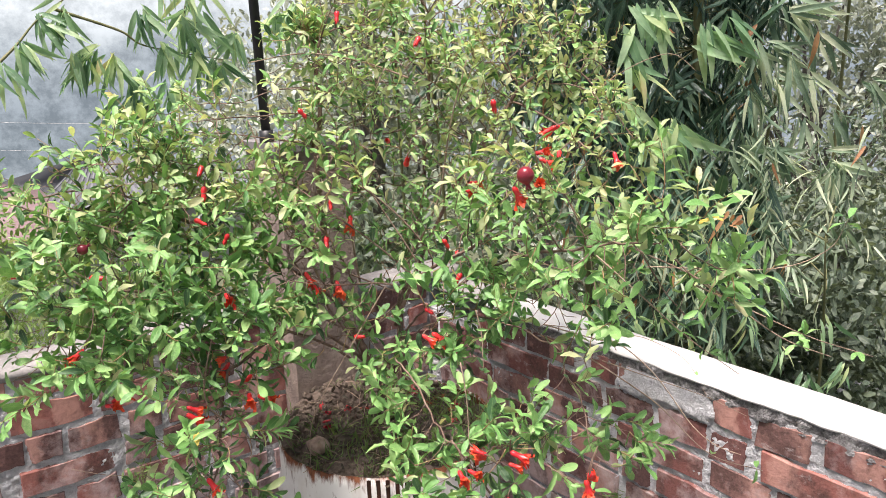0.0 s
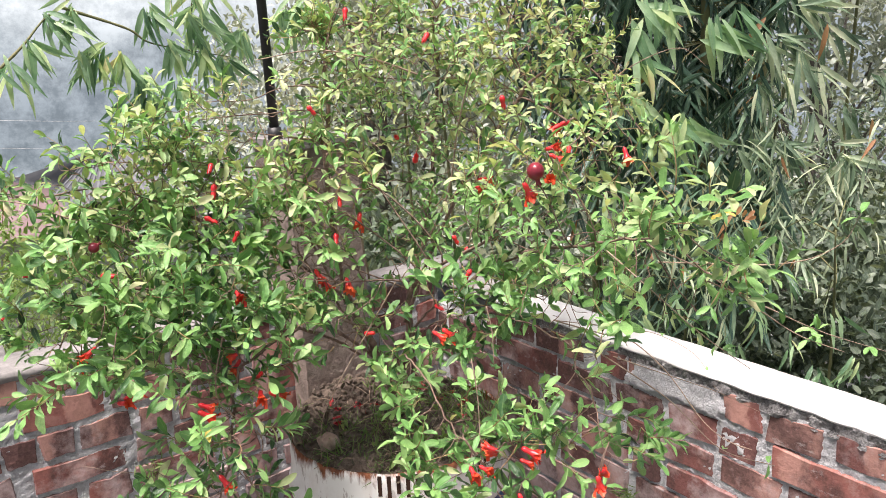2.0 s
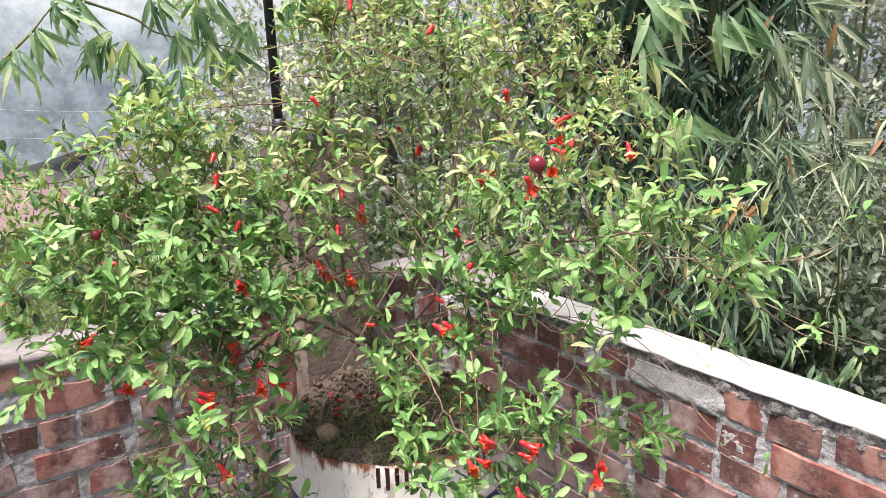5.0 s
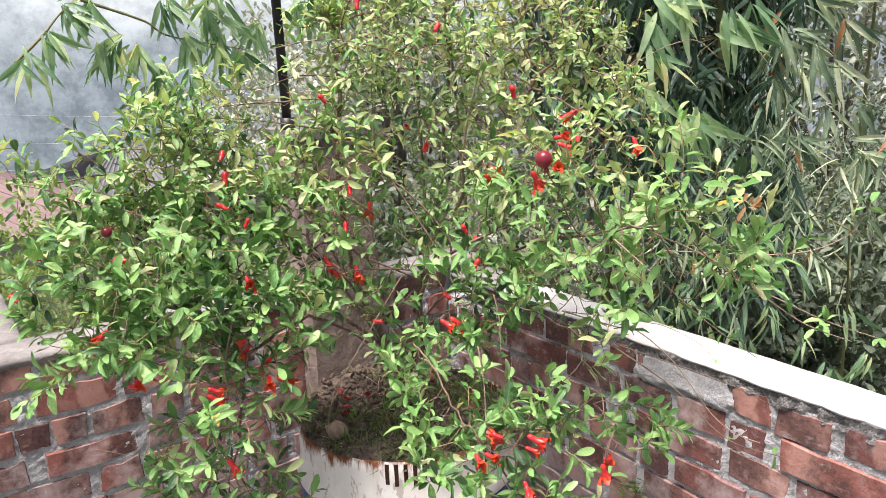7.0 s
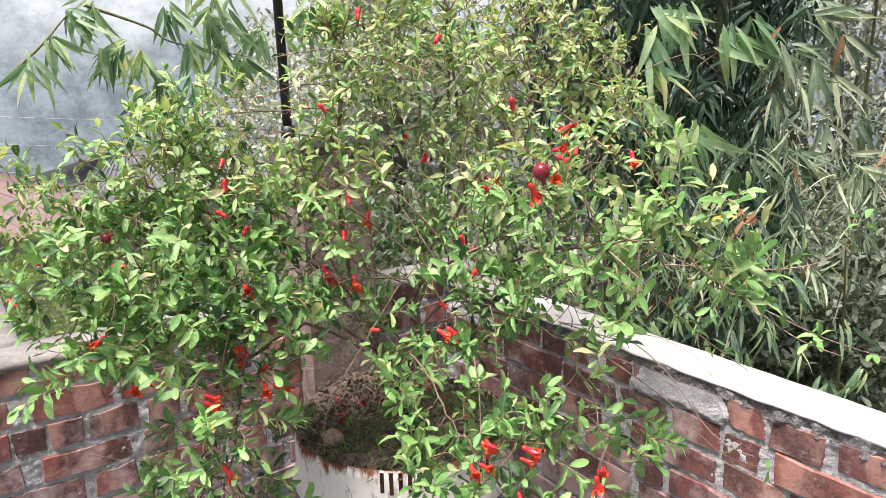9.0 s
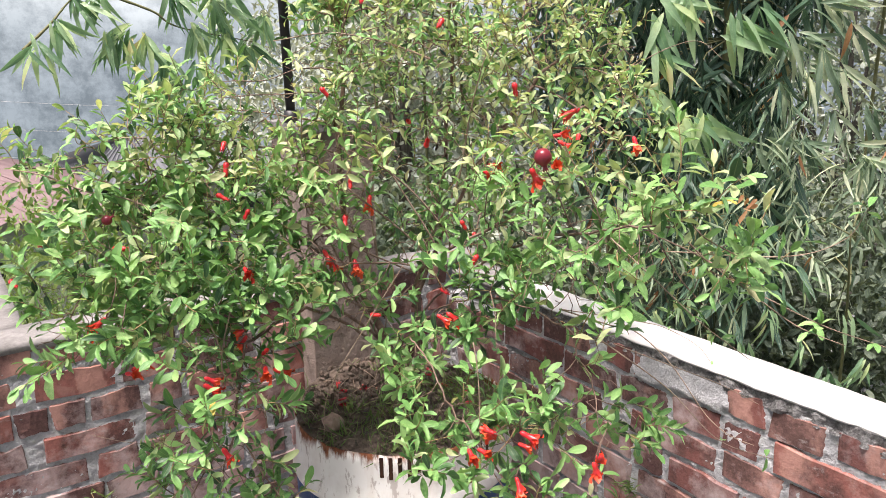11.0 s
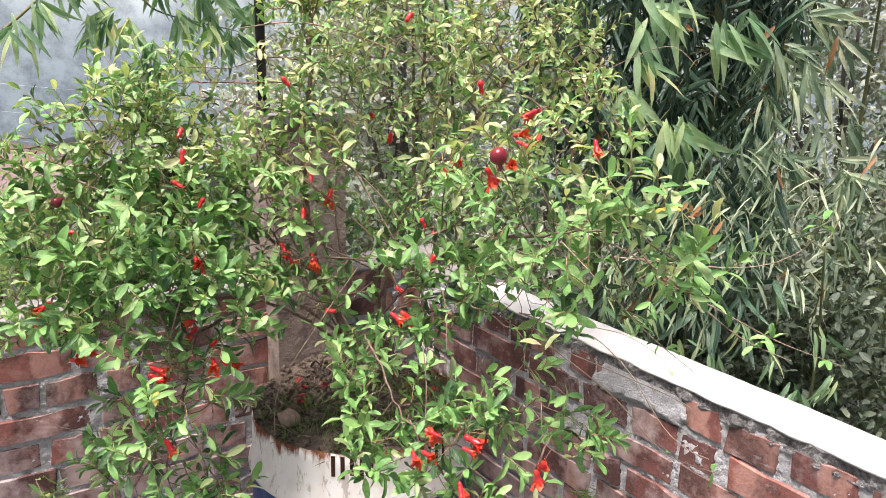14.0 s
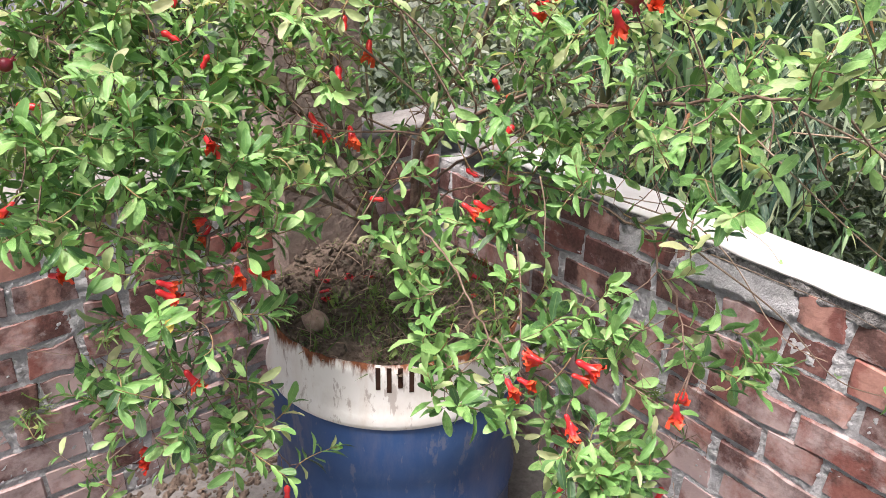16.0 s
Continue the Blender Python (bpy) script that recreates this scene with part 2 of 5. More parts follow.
def drum_paint(name, paint, worn, rust_at, amount, rough):
    """Paint over sheet steel with rust that is thickest along the cut rim."""
    m, n, b = material(name, rough, spec=0.4)
    v = coords(n)
    sep = n.nodes.new("ShaderNodeSeparateXYZ")
    n.links.new(v, sep.inputs[0])
    c = ramp(n, noise_tex(n, v, 7, 5, 0.65), [(0.3, worn), (0.55, paint), (0.8, paint)])
    scratch = ramp(n, noise_tex(n, v, 26, 6, 0.7, (1, 1, 0.35)), greys(0.57, 0.61))
    c = blend(n, calc(n, "MULTIPLY", scratch, amount), c, (0.30, 0.25, 0.22))
    stain = ramp(n, noise_tex(n, v, 11, 6, 0.7, (1, 1, 0.3)), greys(0.5, 0.75))
    c = blend(n, calc(n, "MULTIPLY", stain, 0.6 * amount), c, (0.46, 0.33, 0.22))
    near = n.nodes.new("ShaderNodeMapRange")
    near.inputs[1].default_value, near.inputs[2].default_value = rust_at - 0.10, rust_at
    n.links.new(sep.outputs[2], near.inputs[0])
    streak = noise_tex(n, v, 20, 6, 0.7, (1, 1, 0.25))
    mask = ramp(n, calc(n, "ADD", calc(n, "MULTIPLY", near.outputs[0], 0.45), calc(n, "MULTIPLY", streak, 0.75)), greys(0.66, 0.76))
    rust = ramp(n, noise_tex(n, v, 50, 5, 0.7), [(0.3, (0.06, 0.022, 0.012)), (0.55, (0.20, 0.07, 0.03)), (0.8, (0.34, 0.14, 0.06))])
    n.links.new(blend(n, mask, c, rust), b.inputs["Base Color"])
    n.links.new(ramp(n, mask, [(0, (rough,) * 3), (1, (0.95,) * 3)]), b.inputs["Roughness"])
    bump(n, b, calc(n, "ADD", noise_tex(n, v, 14, 4), calc(n, "MULTIPLY", mask, 0.5)), 0.3, 0.004)
    return m


WHITEWASH = whitewash_material()
DRUM_WHITE = drum_paint("chalky_white_paint", (0.78, 0.77, 0.745), (0.62, 0.59, 0.55), 0.580, 0.6, 0.6)
DRUM_BLUE = drum_paint("scuffed_blue_paint", (0.022, 0.066, 0.185), (0.040, 0.090, 0.21), 1.2, 0.25, 0.45)
SLOT_SHADE = rough_surface("rust_slot_shade", (0.012, 0.007, 0.005), (0.035, 0.016, 0.010), (0.07, 0.03, 0.018), 30, 0.95, 0.8, 90, 0.003)
RUST = rough_surface("rusty_steel", (0.05, 0.02, 0.012), (0.16, 0.06, 0.03), (0.30, 0.13, 0.06), 30, 0.95, 0.8, 90, 0.003)


def tiled_roof_material(name, a, b_):
    m, n, b = material(name, 0.8, spec=0.2)
    v = coords(n)
    n.links.new(ramp(n, noise_tex(n, v, 2.5, 5), [(0.3, a), (0.7, b_)]), b.inputs["Base Color"])
    return m


# haze is greyed into the red of this distant roof
ROOF = tiled_roof_material("hazed_red_sheet_roof", (0.17, 0.118, 0.122), (0.235, 0.172, 0.175))
ROOF_GREY = tiled_roof_material("grey_sheet_roof", (0.22, 0.22, 0.225), (0.42, 0.42, 0.43))
ROOF_PALE = tiled_roof_material("pale_roof", (0.115, 0.12, 0.13), (0.15, 0.155, 0.165))


def mist_material():
    """Glowing backdrop: far hills and woods with morning mist painted in, and bright sky over them."""
    m = bpy.data.materials.new("misty_distance")
    m.use_nodes = True
    n = m.node_tree
    n.nodes.remove(n.nodes["Principled BSDF"])
    e = n.nodes.new("ShaderNodeEmission")
    v = coords(n)
    sep = n.nodes.new("ShaderNodeSeparateXYZ")
    n.links.new(v, sep.inputs[0])
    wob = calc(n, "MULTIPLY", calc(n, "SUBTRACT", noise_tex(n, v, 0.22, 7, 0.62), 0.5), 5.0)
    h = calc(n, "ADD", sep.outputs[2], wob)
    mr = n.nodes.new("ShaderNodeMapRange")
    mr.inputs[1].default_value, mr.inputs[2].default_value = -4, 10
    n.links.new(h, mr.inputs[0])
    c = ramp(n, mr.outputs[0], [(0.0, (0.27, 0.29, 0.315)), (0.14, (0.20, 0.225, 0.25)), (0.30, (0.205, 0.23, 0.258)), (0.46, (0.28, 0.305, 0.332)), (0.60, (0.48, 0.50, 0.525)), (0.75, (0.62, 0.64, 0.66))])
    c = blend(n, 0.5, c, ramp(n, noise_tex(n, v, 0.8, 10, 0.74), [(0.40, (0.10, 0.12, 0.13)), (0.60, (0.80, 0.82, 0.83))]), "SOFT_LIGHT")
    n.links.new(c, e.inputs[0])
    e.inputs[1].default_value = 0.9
    n.links.new(e.outputs[0], n.nodes["Material Output"].inputs["Surface"])
    return m


MIST = mist_material()


# ---- mesh helpers ----
def mesh_object(name, verts, faces, mat, parent=None, label="", smooth=False):
    me = bpy.data.meshes.new(name)
    me.from_pydata([tuple(v) for v in verts], [], faces)
    if smooth:
        me.shade_smooth()
    me.materials.append(mat)
    ob = new(name, me)
    if parent:
        ob.parent = parent
    return tagged(ob, label)


def part(name, bm, mat, parent=None, label="", smooth=False):
    me = bpy.data.meshes.new(name)
    bm.normal_update()
    bm.to_mesh(me)
    bm.free()
    if smooth:
        me.shade_smooth()
    me.materials.append(mat)
    ob = new(name, me)
    if parent:
        ob.parent = parent
    return tagged(ob, label)


def thing(name, label, category, group="", kind="", at=(0, 0, 0)):
    ob = new(name)
    ob.empty_display_size = 0.1
    ob.location = at
    return tagged(ob, label, category, group, kind)


def box(bm, lo, hi):
    xs = [(lo[0], hi[0])[i] for i in (0, 1, 1, 0, 0, 1, 1, 0)]
    ys = [(lo[1], hi[1])[i] for i in (0, 0, 1, 1, 0, 0, 1, 1)]
    zs = [lo[2]] * 4 + [hi[2]] * 4
    vs = [bm.verts.new(p) for p in zip(xs, ys, zs)]
    for f in ((3, 2, 1, 0), (4, 5, 6, 7), (0, 1, 5, 4), (1, 2, 6, 5), (2, 3, 7, 6), (3, 0, 4, 7)):
        bm.faces.new([vs[i] for i in f])
    return vs


def rough_box(bm, lo, hi, step, amount, seed):
    """A slab cut into a grid whose faces are pushed about, like hand-laid cement."""
    box(bm, lo, hi)
    size = [hi[i] - lo[i] for i in range(3)]
    for axis in range(3):
        cuts = max(1, round(size[axis] / step))
        for k in range(1, cuts):
            co = [0, 0, 0]
            co[axis] = lo[axis] + size[axis] * k / cuts
            no = [0, 0, 0]
            no[axis] = 1
            bmesh.ops.bisect_plane(bm, geom=bm.verts[:] + bm.edges[:] + bm.faces[:], plane_co=co, plane_no=no)
    for v in bm.verts:
        d = noise.noise_vector(v.co * 9 + Vector((seed, seed * 2, 0)))
        v.co += Vector(d) * amount * (0.6 + 0.8 * noise.noise(v.co * 31))


def tube(points, radii, sides=6):
    """Verts and faces of a tapered tube along points."""
    pts = [Vector(p) for p in points]
    verts, faces = [], []
    side = None
    for i, p in enumerate(pts):
        d = (pts[min(i + 1, len(pts) - 1)] - pts[max(i - 1, 0)]).normalized()
        if side is None:
            side = d.orthogonal().normalized()
        side = (side - d * side.dot(d))
        side = side.normalized() if side.length > 1e-6 else d.orthogonal().normalized()
        up = d.cross(side)
        for k in range(sides):
            a = 2 * math.pi * k / sides
            verts.append(p + (side * math.cos(a) + up * math.sin(a)) * radii[i])
    for i in range(len(pts) - 1):
        for k in range(sides):
            a, b = i * sides + k, i * sides + (k + 1) % sides
            faces.append((a, b, b + sides, a + sides))
    faces.append(tuple(range(sides))[::-1])
    faces.append(tuple(range((len(pts) - 1) * sides, len(pts) * sides)))
    return verts, faces


def spline(points, n):
    """Catmull-Rom through points, n samples in all."""
    p = [np.array(q, float) for q in points]
    p = [2 * p[0] - p[1]] + p + [2 * p[-1] - p[-2]]
    out = []
    for s in np.linspace(0, len(points) - 1, n):
        i = min(int(s), len(points) - 2)
        u = s - i
        a, b, c, d = p[i : i + 4]
        out.append(0.5 * (2 * b + (c - a) * u + (2 * a - 5 * b + 4 * c - d) * u * u + (3 * b - a - 3 * c + d) * u**3))
    return np.array(out)


def lathe(bm, profile, sides=32):
    rings = []
    for r, z in profile:
        rings.append([bm.verts.new((r * math.cos(2 * math.pi * k / sides), r * math.sin(2 * math.pi * k / sides), z)) for k in range(sides)])
    for a, b in zip(rings, rings[1:]):
        for k in range(sides):
            bm.faces.new((a[k], a[(k + 1) % sides], b[(k + 1) % sides], b[k]))
    return rings


# ---- leaves ----
def leaf_shape(stations, fold, droop, wave=0.0):
    """A leaf one long along x: a folded, drooping blade. Stations are (along, half width)."""
    verts, faces = [(0, 0, 0)], []
    for x, w in stations:
        z = -droop * x * x
        verts += [(x, w, z + fold * w + wave * math.sin(11 * x)), (x, 0, z), (x, -w, z + fold * w + wave * math.sin(9 * x + 2))]
    verts.append((1, 0, -droop))
    n = len(stations)
    faces += [(0, 2, 1), (0, 3, 2)]
    for i in range(n - 1):
        a = 1 + 3 * i
        faces += [(a, a + 1, a + 4, a + 3), (a + 1, a + 2, a + 5, a + 4)]
    a, tip = 1 + 3 * (n - 1), 1 + 3 * n
    faces += [(a, a + 1, tip), (a + 1, a + 2, tip)]
    return np.array(verts, float), faces


OBLONG = leaf_shape([(0.07, 0.012), (0.20, 0.085), (0.40, 0.155), (0.64, 0.176), (0.86, 0.132), (0.962, 0.068)], 0.42, 0.30, 0.030)
OBLONG_FLAT = leaf_shape([(0.07, 0.012), (0.22, 0.090), (0.45, 0.178), (0.70, 0.192), (0.89, 0.138), (0.972, 0.068)], 0.26, -0.14, 0.03)
OBLONG_SLIM = leaf_shape([(0.08, 0.010), (0.24, 0.070), (0.46, 0.128), (0.70, 0.120), (0.88, 0.070), (0.96, 0.028)], 0.6, 0.42, 0.02)
LANCE = leaf_shape([(0.04, 0.010), (0.15, 0.042), (0.38, 0.056), (0.7, 0.038)], 0.4, 0.3)
LONG = leaf_shape([(0.03, 0.012), (0.12, 0.048), (0.32, 0.070), (0.62, 0.054), (0.85, 0.023)], 0.3, 0.28)
STRAP = leaf_shape([(0.03, 0.012), (0.12, 0.048), (0.30, 0.074), (0.55, 0.066), (0.80, 0.034), (0.92, 0.013)], 0.3, 0.24, 0.008)
OVAL = leaf_shape([(0.08, 0.02), (0.35, 0.19), (0.7, 0.2), (0.9, 0.11)], 0.2, 0.15)
BLADE = leaf_shape([(0.02, 0.03), (0.5, 0.026)], 0.3, 0.5)


def frames_for(d, up):
    """Rotation matrices whose x runs along d and whose z is as near up as can be."""
    x = d / np.linalg.norm(d, axis=1, keepdims=True)
    y = np.cross(up, x)
    ln = np.linalg.norm(y, axis=1, keepdims=True)
    y = np.where(ln > 1e-4, y / np.maximum(ln, 1e-4), np.array([[0.0, 1.0, 0.0]]))
    z = np.cross(x, y)
    return np.stack([x, y, z], axis=2)


def leaf_mesh(name, shape, base, turns, sizes):
    """Many copies of one leaf shape joined into one mesh."""
    verts, faces = shape
    n, k = len(base), len(verts)
    co = np.einsum("nij,kj->nki", turns, verts) * sizes[:, None, None] + base[:, None, :]
    loops = np.concatenate([np.array(f) for f in faces])
    lens = np.array([len(f) for f in faces])
    all_loops = (loops[None, :] + (np.arange(n) * k)[:, None]).ravel()
    all_lens = np.tile(lens, n)
    me = bpy.data.meshes.new(name)
    me.vertices.add(n * k)
    me.vertices.foreach_set("co", co.ravel())
    me.loops.add(len(all_loops))
    me.loops.foreach_set("vertex_index", all_loops.astype(np.int32))
    me.polygons.add(len(all_lens))
    me.polygons.foreach_set("loop_start", np.r_[0, np.cumsum(all_lens)[:-1]].astype(np.int32))
    me.update(calc_edges=True)
    across = np.array([0.0] + [1.0, 0.0, 1.0] * ((k - 2) // 3) + [0.4])
    me.attributes.new("across", "FLOAT", "POINT").data.foreach_set("value", np.tile(across, n).astype(np.float32))
    me.shade_smooth()
    return me


def leaf_part(name, shape, base, turns, sizes, mat, parent, label="", kind="stuff"):
    me = leaf_mesh(name, shape, np.array(base, float), np.array(turns, float), np.array(sizes, float))
    me.materials.append(mat)
    ob = new(name, me)
    ob.parent = parent
    return tagged(ob, label, kind=kind)


def unit(rng, n):
    v = rng.normal(size=(n, 3))
    return v / np.linalg.norm(v, axis=1, keepdims=True)


def out(r, d, z):
    """A place r to the side and d ahead, on axes fitted to the camera's stand and view."""
    return np.array([-1.40 + 0.825 * r + 0.565 * d, -2.04 - 0.565 * r + 0.825 * d, z])


# ---- the roof: floor, parapets, pillar ----
FLOOR = 0.0
bm = bmesh.new()
box(bm, (-4.2, -3.4, -0.14), (0.13, 0.13, FLOOR))
box(bm, (-4.2, 0.13, -0.14), (-1.21, 1.75, FLOOR))
floor = part("floor", bm, CEMENT)
tagged(floor, "grey cement roof floor, dusty and stained", "floor", kind="structure")
bm = bmesh.new()
box(bm, (-4.1, -3.3, -3.6), (0.02, 0.03, -0.14))
box(bm, (-4.1, 0.03, -3.6), (-1.31, 1.65, -0.14))
tagged(part("wall_house_below", bm, WALLPAINT), "plastered wall of the house under the roof", "wall", kind="structure")

WALL_TOP = 0.752


def core(name, lo, hi, label):
    bm = bmesh.new()
    rough_box(bm, lo, hi, 0.09, 0.006, len(name))
    return tagged(part(name, bm, MORTAR), label, "parapet wall", kind="structure")


bm = bmesh.new()
rough_box(bm, (0.012, -3.3, 0.0), (0.125, -0.25, WALL_TOP - 0.004), 0.09, 0.006, 9)
low, gap = bmesh.new(), bmesh.new()
rough_box(low, (0.012, -0.25, 0.0), (0.125, 0.135, 0.688), 0.09, 0.006, 9)
rough_box(gap, (0.085, -0.25, 0.688), (0.125, 0.135, WALL_TOP - 0.004), 0.05, 0.004, 9)
for piece in (low, gap):
    spare = bpy.data.meshes.new("spare")
    piece.to_mesh(spare)
    piece.free()
    bm.from_mesh(spare)
    bpy.data.meshes.remove(spare)
wall_east = tagged(part("wall_east", bm, MORTAR), "low red brick parapet wall with thick grey mortar joints, and a gap under the capping at the corner", "parapet wall", kind="structure")
wall_north = core("wall_north", (-1.33, 0.012, 0.0), (0.012, 0.135, WALL_TOP + 0.026), "low red brick parapet wall with smeared grey mortar")
wall_return = core("wall_return", (-1.33, 0.135, 0.0), (-1.205, 1.75, WALL_TOP + 0.026), "brick parapet return with a pale weathered top")
wall_far = core("wall_far", (-4.2, 1.62, 0.0), (-1.33, 1.75, WALL_TOP), "plain cement parapet at the far side of the roof")
wall_west = core("wall_west", (-4.2, -3.4, 0.0), (-4.07, 1.62, WALL_TOP), "plain cement parapet wall")
wall_south = core("wall_south", (-4.07, -3.4, 0.0), (0.125, -3.3, WALL_TOP), "plain cement parapet wall")


def capping(name, lo, hi, mat, label, seed, amount=0.004):
    bm = bmesh.new()
    rough_box(bm, lo, hi, 0.032, amount, seed)
    return tagged(part(name, bm, mat, smooth=True), label, "wall capping", kind="structure")


bm = bmesh.new()
rough_box(bm, (-0.004, -3.3, WALL_TOP + 0.012), (0.120, -0.27, WALL_TOP + 0.0215), 0.020, 0.0026, 3)
for v in bm.verts:
    if v.co.x < 0.01:                                  # the trowelled edge wanders and is worn round
        v.co.x += 0.008 * noise.noise(v.co * 13) + 0.004 * noise.noise(v.co * 47)
        v.co.z -= 0.004 * (v.co.z > WALL_TOP + 0.016)
tagged(part("trim_capping_east", bm, WHITEWASH, smooth=True), "whitewashed cement capping along the parapet", "wall capping", kind="structure")
capping("trim_capping_east_end", (-0.005, -0.27, WALL_TOP + 0.007), (0.132, -0.035, WALL_TOP + 0.022), CAPPING, "weathered cement capping over the gap at the corner", 4, 0.004)
capping("trim_capping_corner", (-0.30, -0.004, WALL_TOP + 0.024), (0.135, 0.14, WALL_TOP + 0.052), CAPPING, "weathered grey cement capping at the corner", 5, 0.008)
# crumbly bed; the shade under the capping is painted into its dark mottling
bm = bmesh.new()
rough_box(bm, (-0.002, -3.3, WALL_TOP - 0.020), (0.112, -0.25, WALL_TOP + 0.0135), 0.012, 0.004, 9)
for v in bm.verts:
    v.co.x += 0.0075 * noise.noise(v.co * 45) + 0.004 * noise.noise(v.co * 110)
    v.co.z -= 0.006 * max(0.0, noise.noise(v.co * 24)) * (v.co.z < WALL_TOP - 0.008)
tagged(part("trim_bedding_east", bm, SOOTY_SHADED), "crumbling sooty mortar bed with the capping's shade in its colour", "mortar bed", kind="structure")
capping("trim_capping_north", (-1.338, -0.006, WALL_TOP + 0.024), (-0.515, 0.142, WALL_TOP + 0.046), CAPPING, "weathered pale cement capping", 7, 0.006)
capping("trim_capping_return", (-1.338, 0.142, WALL_TOP + 0.024), (-1.20, 1.76, WALL_TOP + 0.046), CAPPING, "weathered pale cement capping", 8, 0.006)

bm = bmesh.new()
rough_box(bm, (-0.515, -0.09, 0.0), (-0.305, 0.12, 1.245), 0.07, 0.006, 4)
pillar = part("pillar", bm, PLASTER)
tagged(pillar, "rough plastered concrete pillar stub with a bare brownish face", "pillar", kind="structure")
bm = bmesh.new()
rough_box(bm, (-0.525, -0.10, 1.245), (-0.298, 0.13, 1.268), 0.05, 0.006, 6)
part("cap", bm, CAPPING, pillar, "pale crumbling top of the pillar")
v, f = tube([(-0.505, -0.01, 1.262), (-0.508, -0.01, 1.9), (-0.512, -0.008, 3.1)], [0.0125] * 3, 10)
pole = mesh_object("iron_pole", v, f, BLACK, smooth=True)
tagged(pole, "thin black iron pole standing on the pillar", "pole")
v, f = tube([(-0.505, -0.01, 1.262), (-0.505, -0.01, 1.30)], [0.02, 0.018], 10)
mesh_object("socket", v, f, BLACK, pole, smooth=True)

# ---- ground, house and far distance ----
bm = bmesh.new()
ring = [0, 6, 14, 30, 60, 130, 300, 900, 2500]
g = lathe(bm, [(max(r, 0.5), -3.6) for r in ring], 48)
bm.faces.new(g[0])
ground = part("ground", bm, EARTH)
tagged(ground, "green garden ground under the house, fading into mist", "ground", kind="structure")
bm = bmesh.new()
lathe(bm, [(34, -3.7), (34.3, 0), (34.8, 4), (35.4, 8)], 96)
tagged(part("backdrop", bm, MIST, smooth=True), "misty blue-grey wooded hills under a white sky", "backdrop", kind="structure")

# ---- the drum planter ----
DRUM = (-0.415, -0.395)
drum = thing("steel_drum", "cut steel drum planter, chalky white over scuffed blue, rusty rim", "drum", at=(*DRUM, 0))
R = 0.274
bm = bmesh.new()
lathe(bm, [(0.02, 0.002), (R - 0.004, 0.002), (R + 0.002, 0.010), (R, 0.020), (R, 0.13), (R + 0.008, 0.145), (R, 0.16), (R, 0.28), (R + 0.004, 0.292), (R + 0.005, 0.425), (R, 0.433)], 72)
part("body", bm, DRUM_BLUE, drum, "scuffed dark blue painted steel", smooth=True)
bm = bmesh.new()
prof = [(R + 0.001, 0.424), (R + 0.009, 0.430), (R + 0.012, 0.442), (R + 0.006, 0.458), (R + 0.001, 0.48), (R, 0.515), (R, 0.545), (R - 0.001, 0.571), (R - 0.004, 0.571), (R - 0.004, 0.50)]
rings = lathe(bm, prof, 120)
for ring_ in rings[5:]:
    for v in ring_:
        a = math.atan2(v.co.y, v.co.x)
        rag = 0.006 * noise.noise((a * 6, 0, 2)) + 0.004 * noise.noise((a * 17, 3, 0))
        v.co.z += rag * (v.co.z - 0.5) / 0.07
        k = 1 + 0.012 * noise.noise((a * 2.2, 7, v.co.z * 4))
        v.co.x *= k
        v.co.y *= k
upper = part("upper_band", bm, DRUM_WHITE, drum, "peeling white painted band with rust", smooth=True)
bm = bmesh.new()
lathe(bm, [(R - 0.0065, 0.567), (R - 0.0075, 0.50)], 72)
part("inner_wall", bm, RUST, drum, "rusty inside of the drum", smooth=True)
# strips laid on the band; the shade of cut slots is their dark colour
for k in range(5):
    a = radians(-131 + k * 4.4)
    bm = bmesh.new()
    h = (0.045, 0.05, 0.04, 0.05, 0.035)[k]
    rr = R * (1 + 0.012 * noise.noise((a * 2.2, 7, 2.18)))
    box(bm, (rr - 0.004, -0.0045, 0.562 - h), (rr + 0.0013, 0.0045, 0.566))
    slot = part("slot", bm, SLOT_SHADE, upper, "dark rusty strip below the rim, a slot's shade in its colour")
    slot.matrix_local = pose(0, 0, 0, 0, 0, math.degrees(a))
for k in range(3):
    a = radians(-84 + k * 4.6)
    bm = bmesh.new()
    rr = R * (1 + 0.012 * noise.noise((a * 2.2, 7, 2.16)))
    box(bm, (rr - 0.004, -0.004, 0.52), (rr + 0.0013, 0.004, 0.562))
    slot = part("slot", bm, SLOT_SHADE, upper, "dark rusty strip below the rim, a slot's shade in its colour")
    slot.matrix_local = pose(0, 0, 0, 0, 0, math.degrees(a))

# soil heaped in the drum, highest against the pillar
def soil_z(x, y):
    p = Vector((x, y, 0))
    r = math.hypot(x, y) / R
    back = max(0.0, (y * 0.95 - x * 0.1) / R)
    rise = 0.552 + 0.022 * (1 - r * r) + 0.022 * noise.noise(p * 9) + 0.014 * noise.noise(p * 28) + 0.045 * back
    return min(rise, 0.563 + 0.020 * back + 0.25 * (1 - r))


bm = bmesh.new()
prof = [(0.004, 0)] + [(R * k / 14 - 0.006 * (k == 14), 0) for k in range(1, 15)]
soil_rings = lathe(bm, prof, 64)
bm.faces.new(soil_rings[0])
for v in bm.verts:
    v.co.z = soil_z(v.co.x, v.co.y)
soil = part("soil", bm, SOIL, smooth=True)
soil.location = (*DRUM, 0)
tagged(soil, "dry crumbly brown soil filling the drum", "soil", kind="stuff")


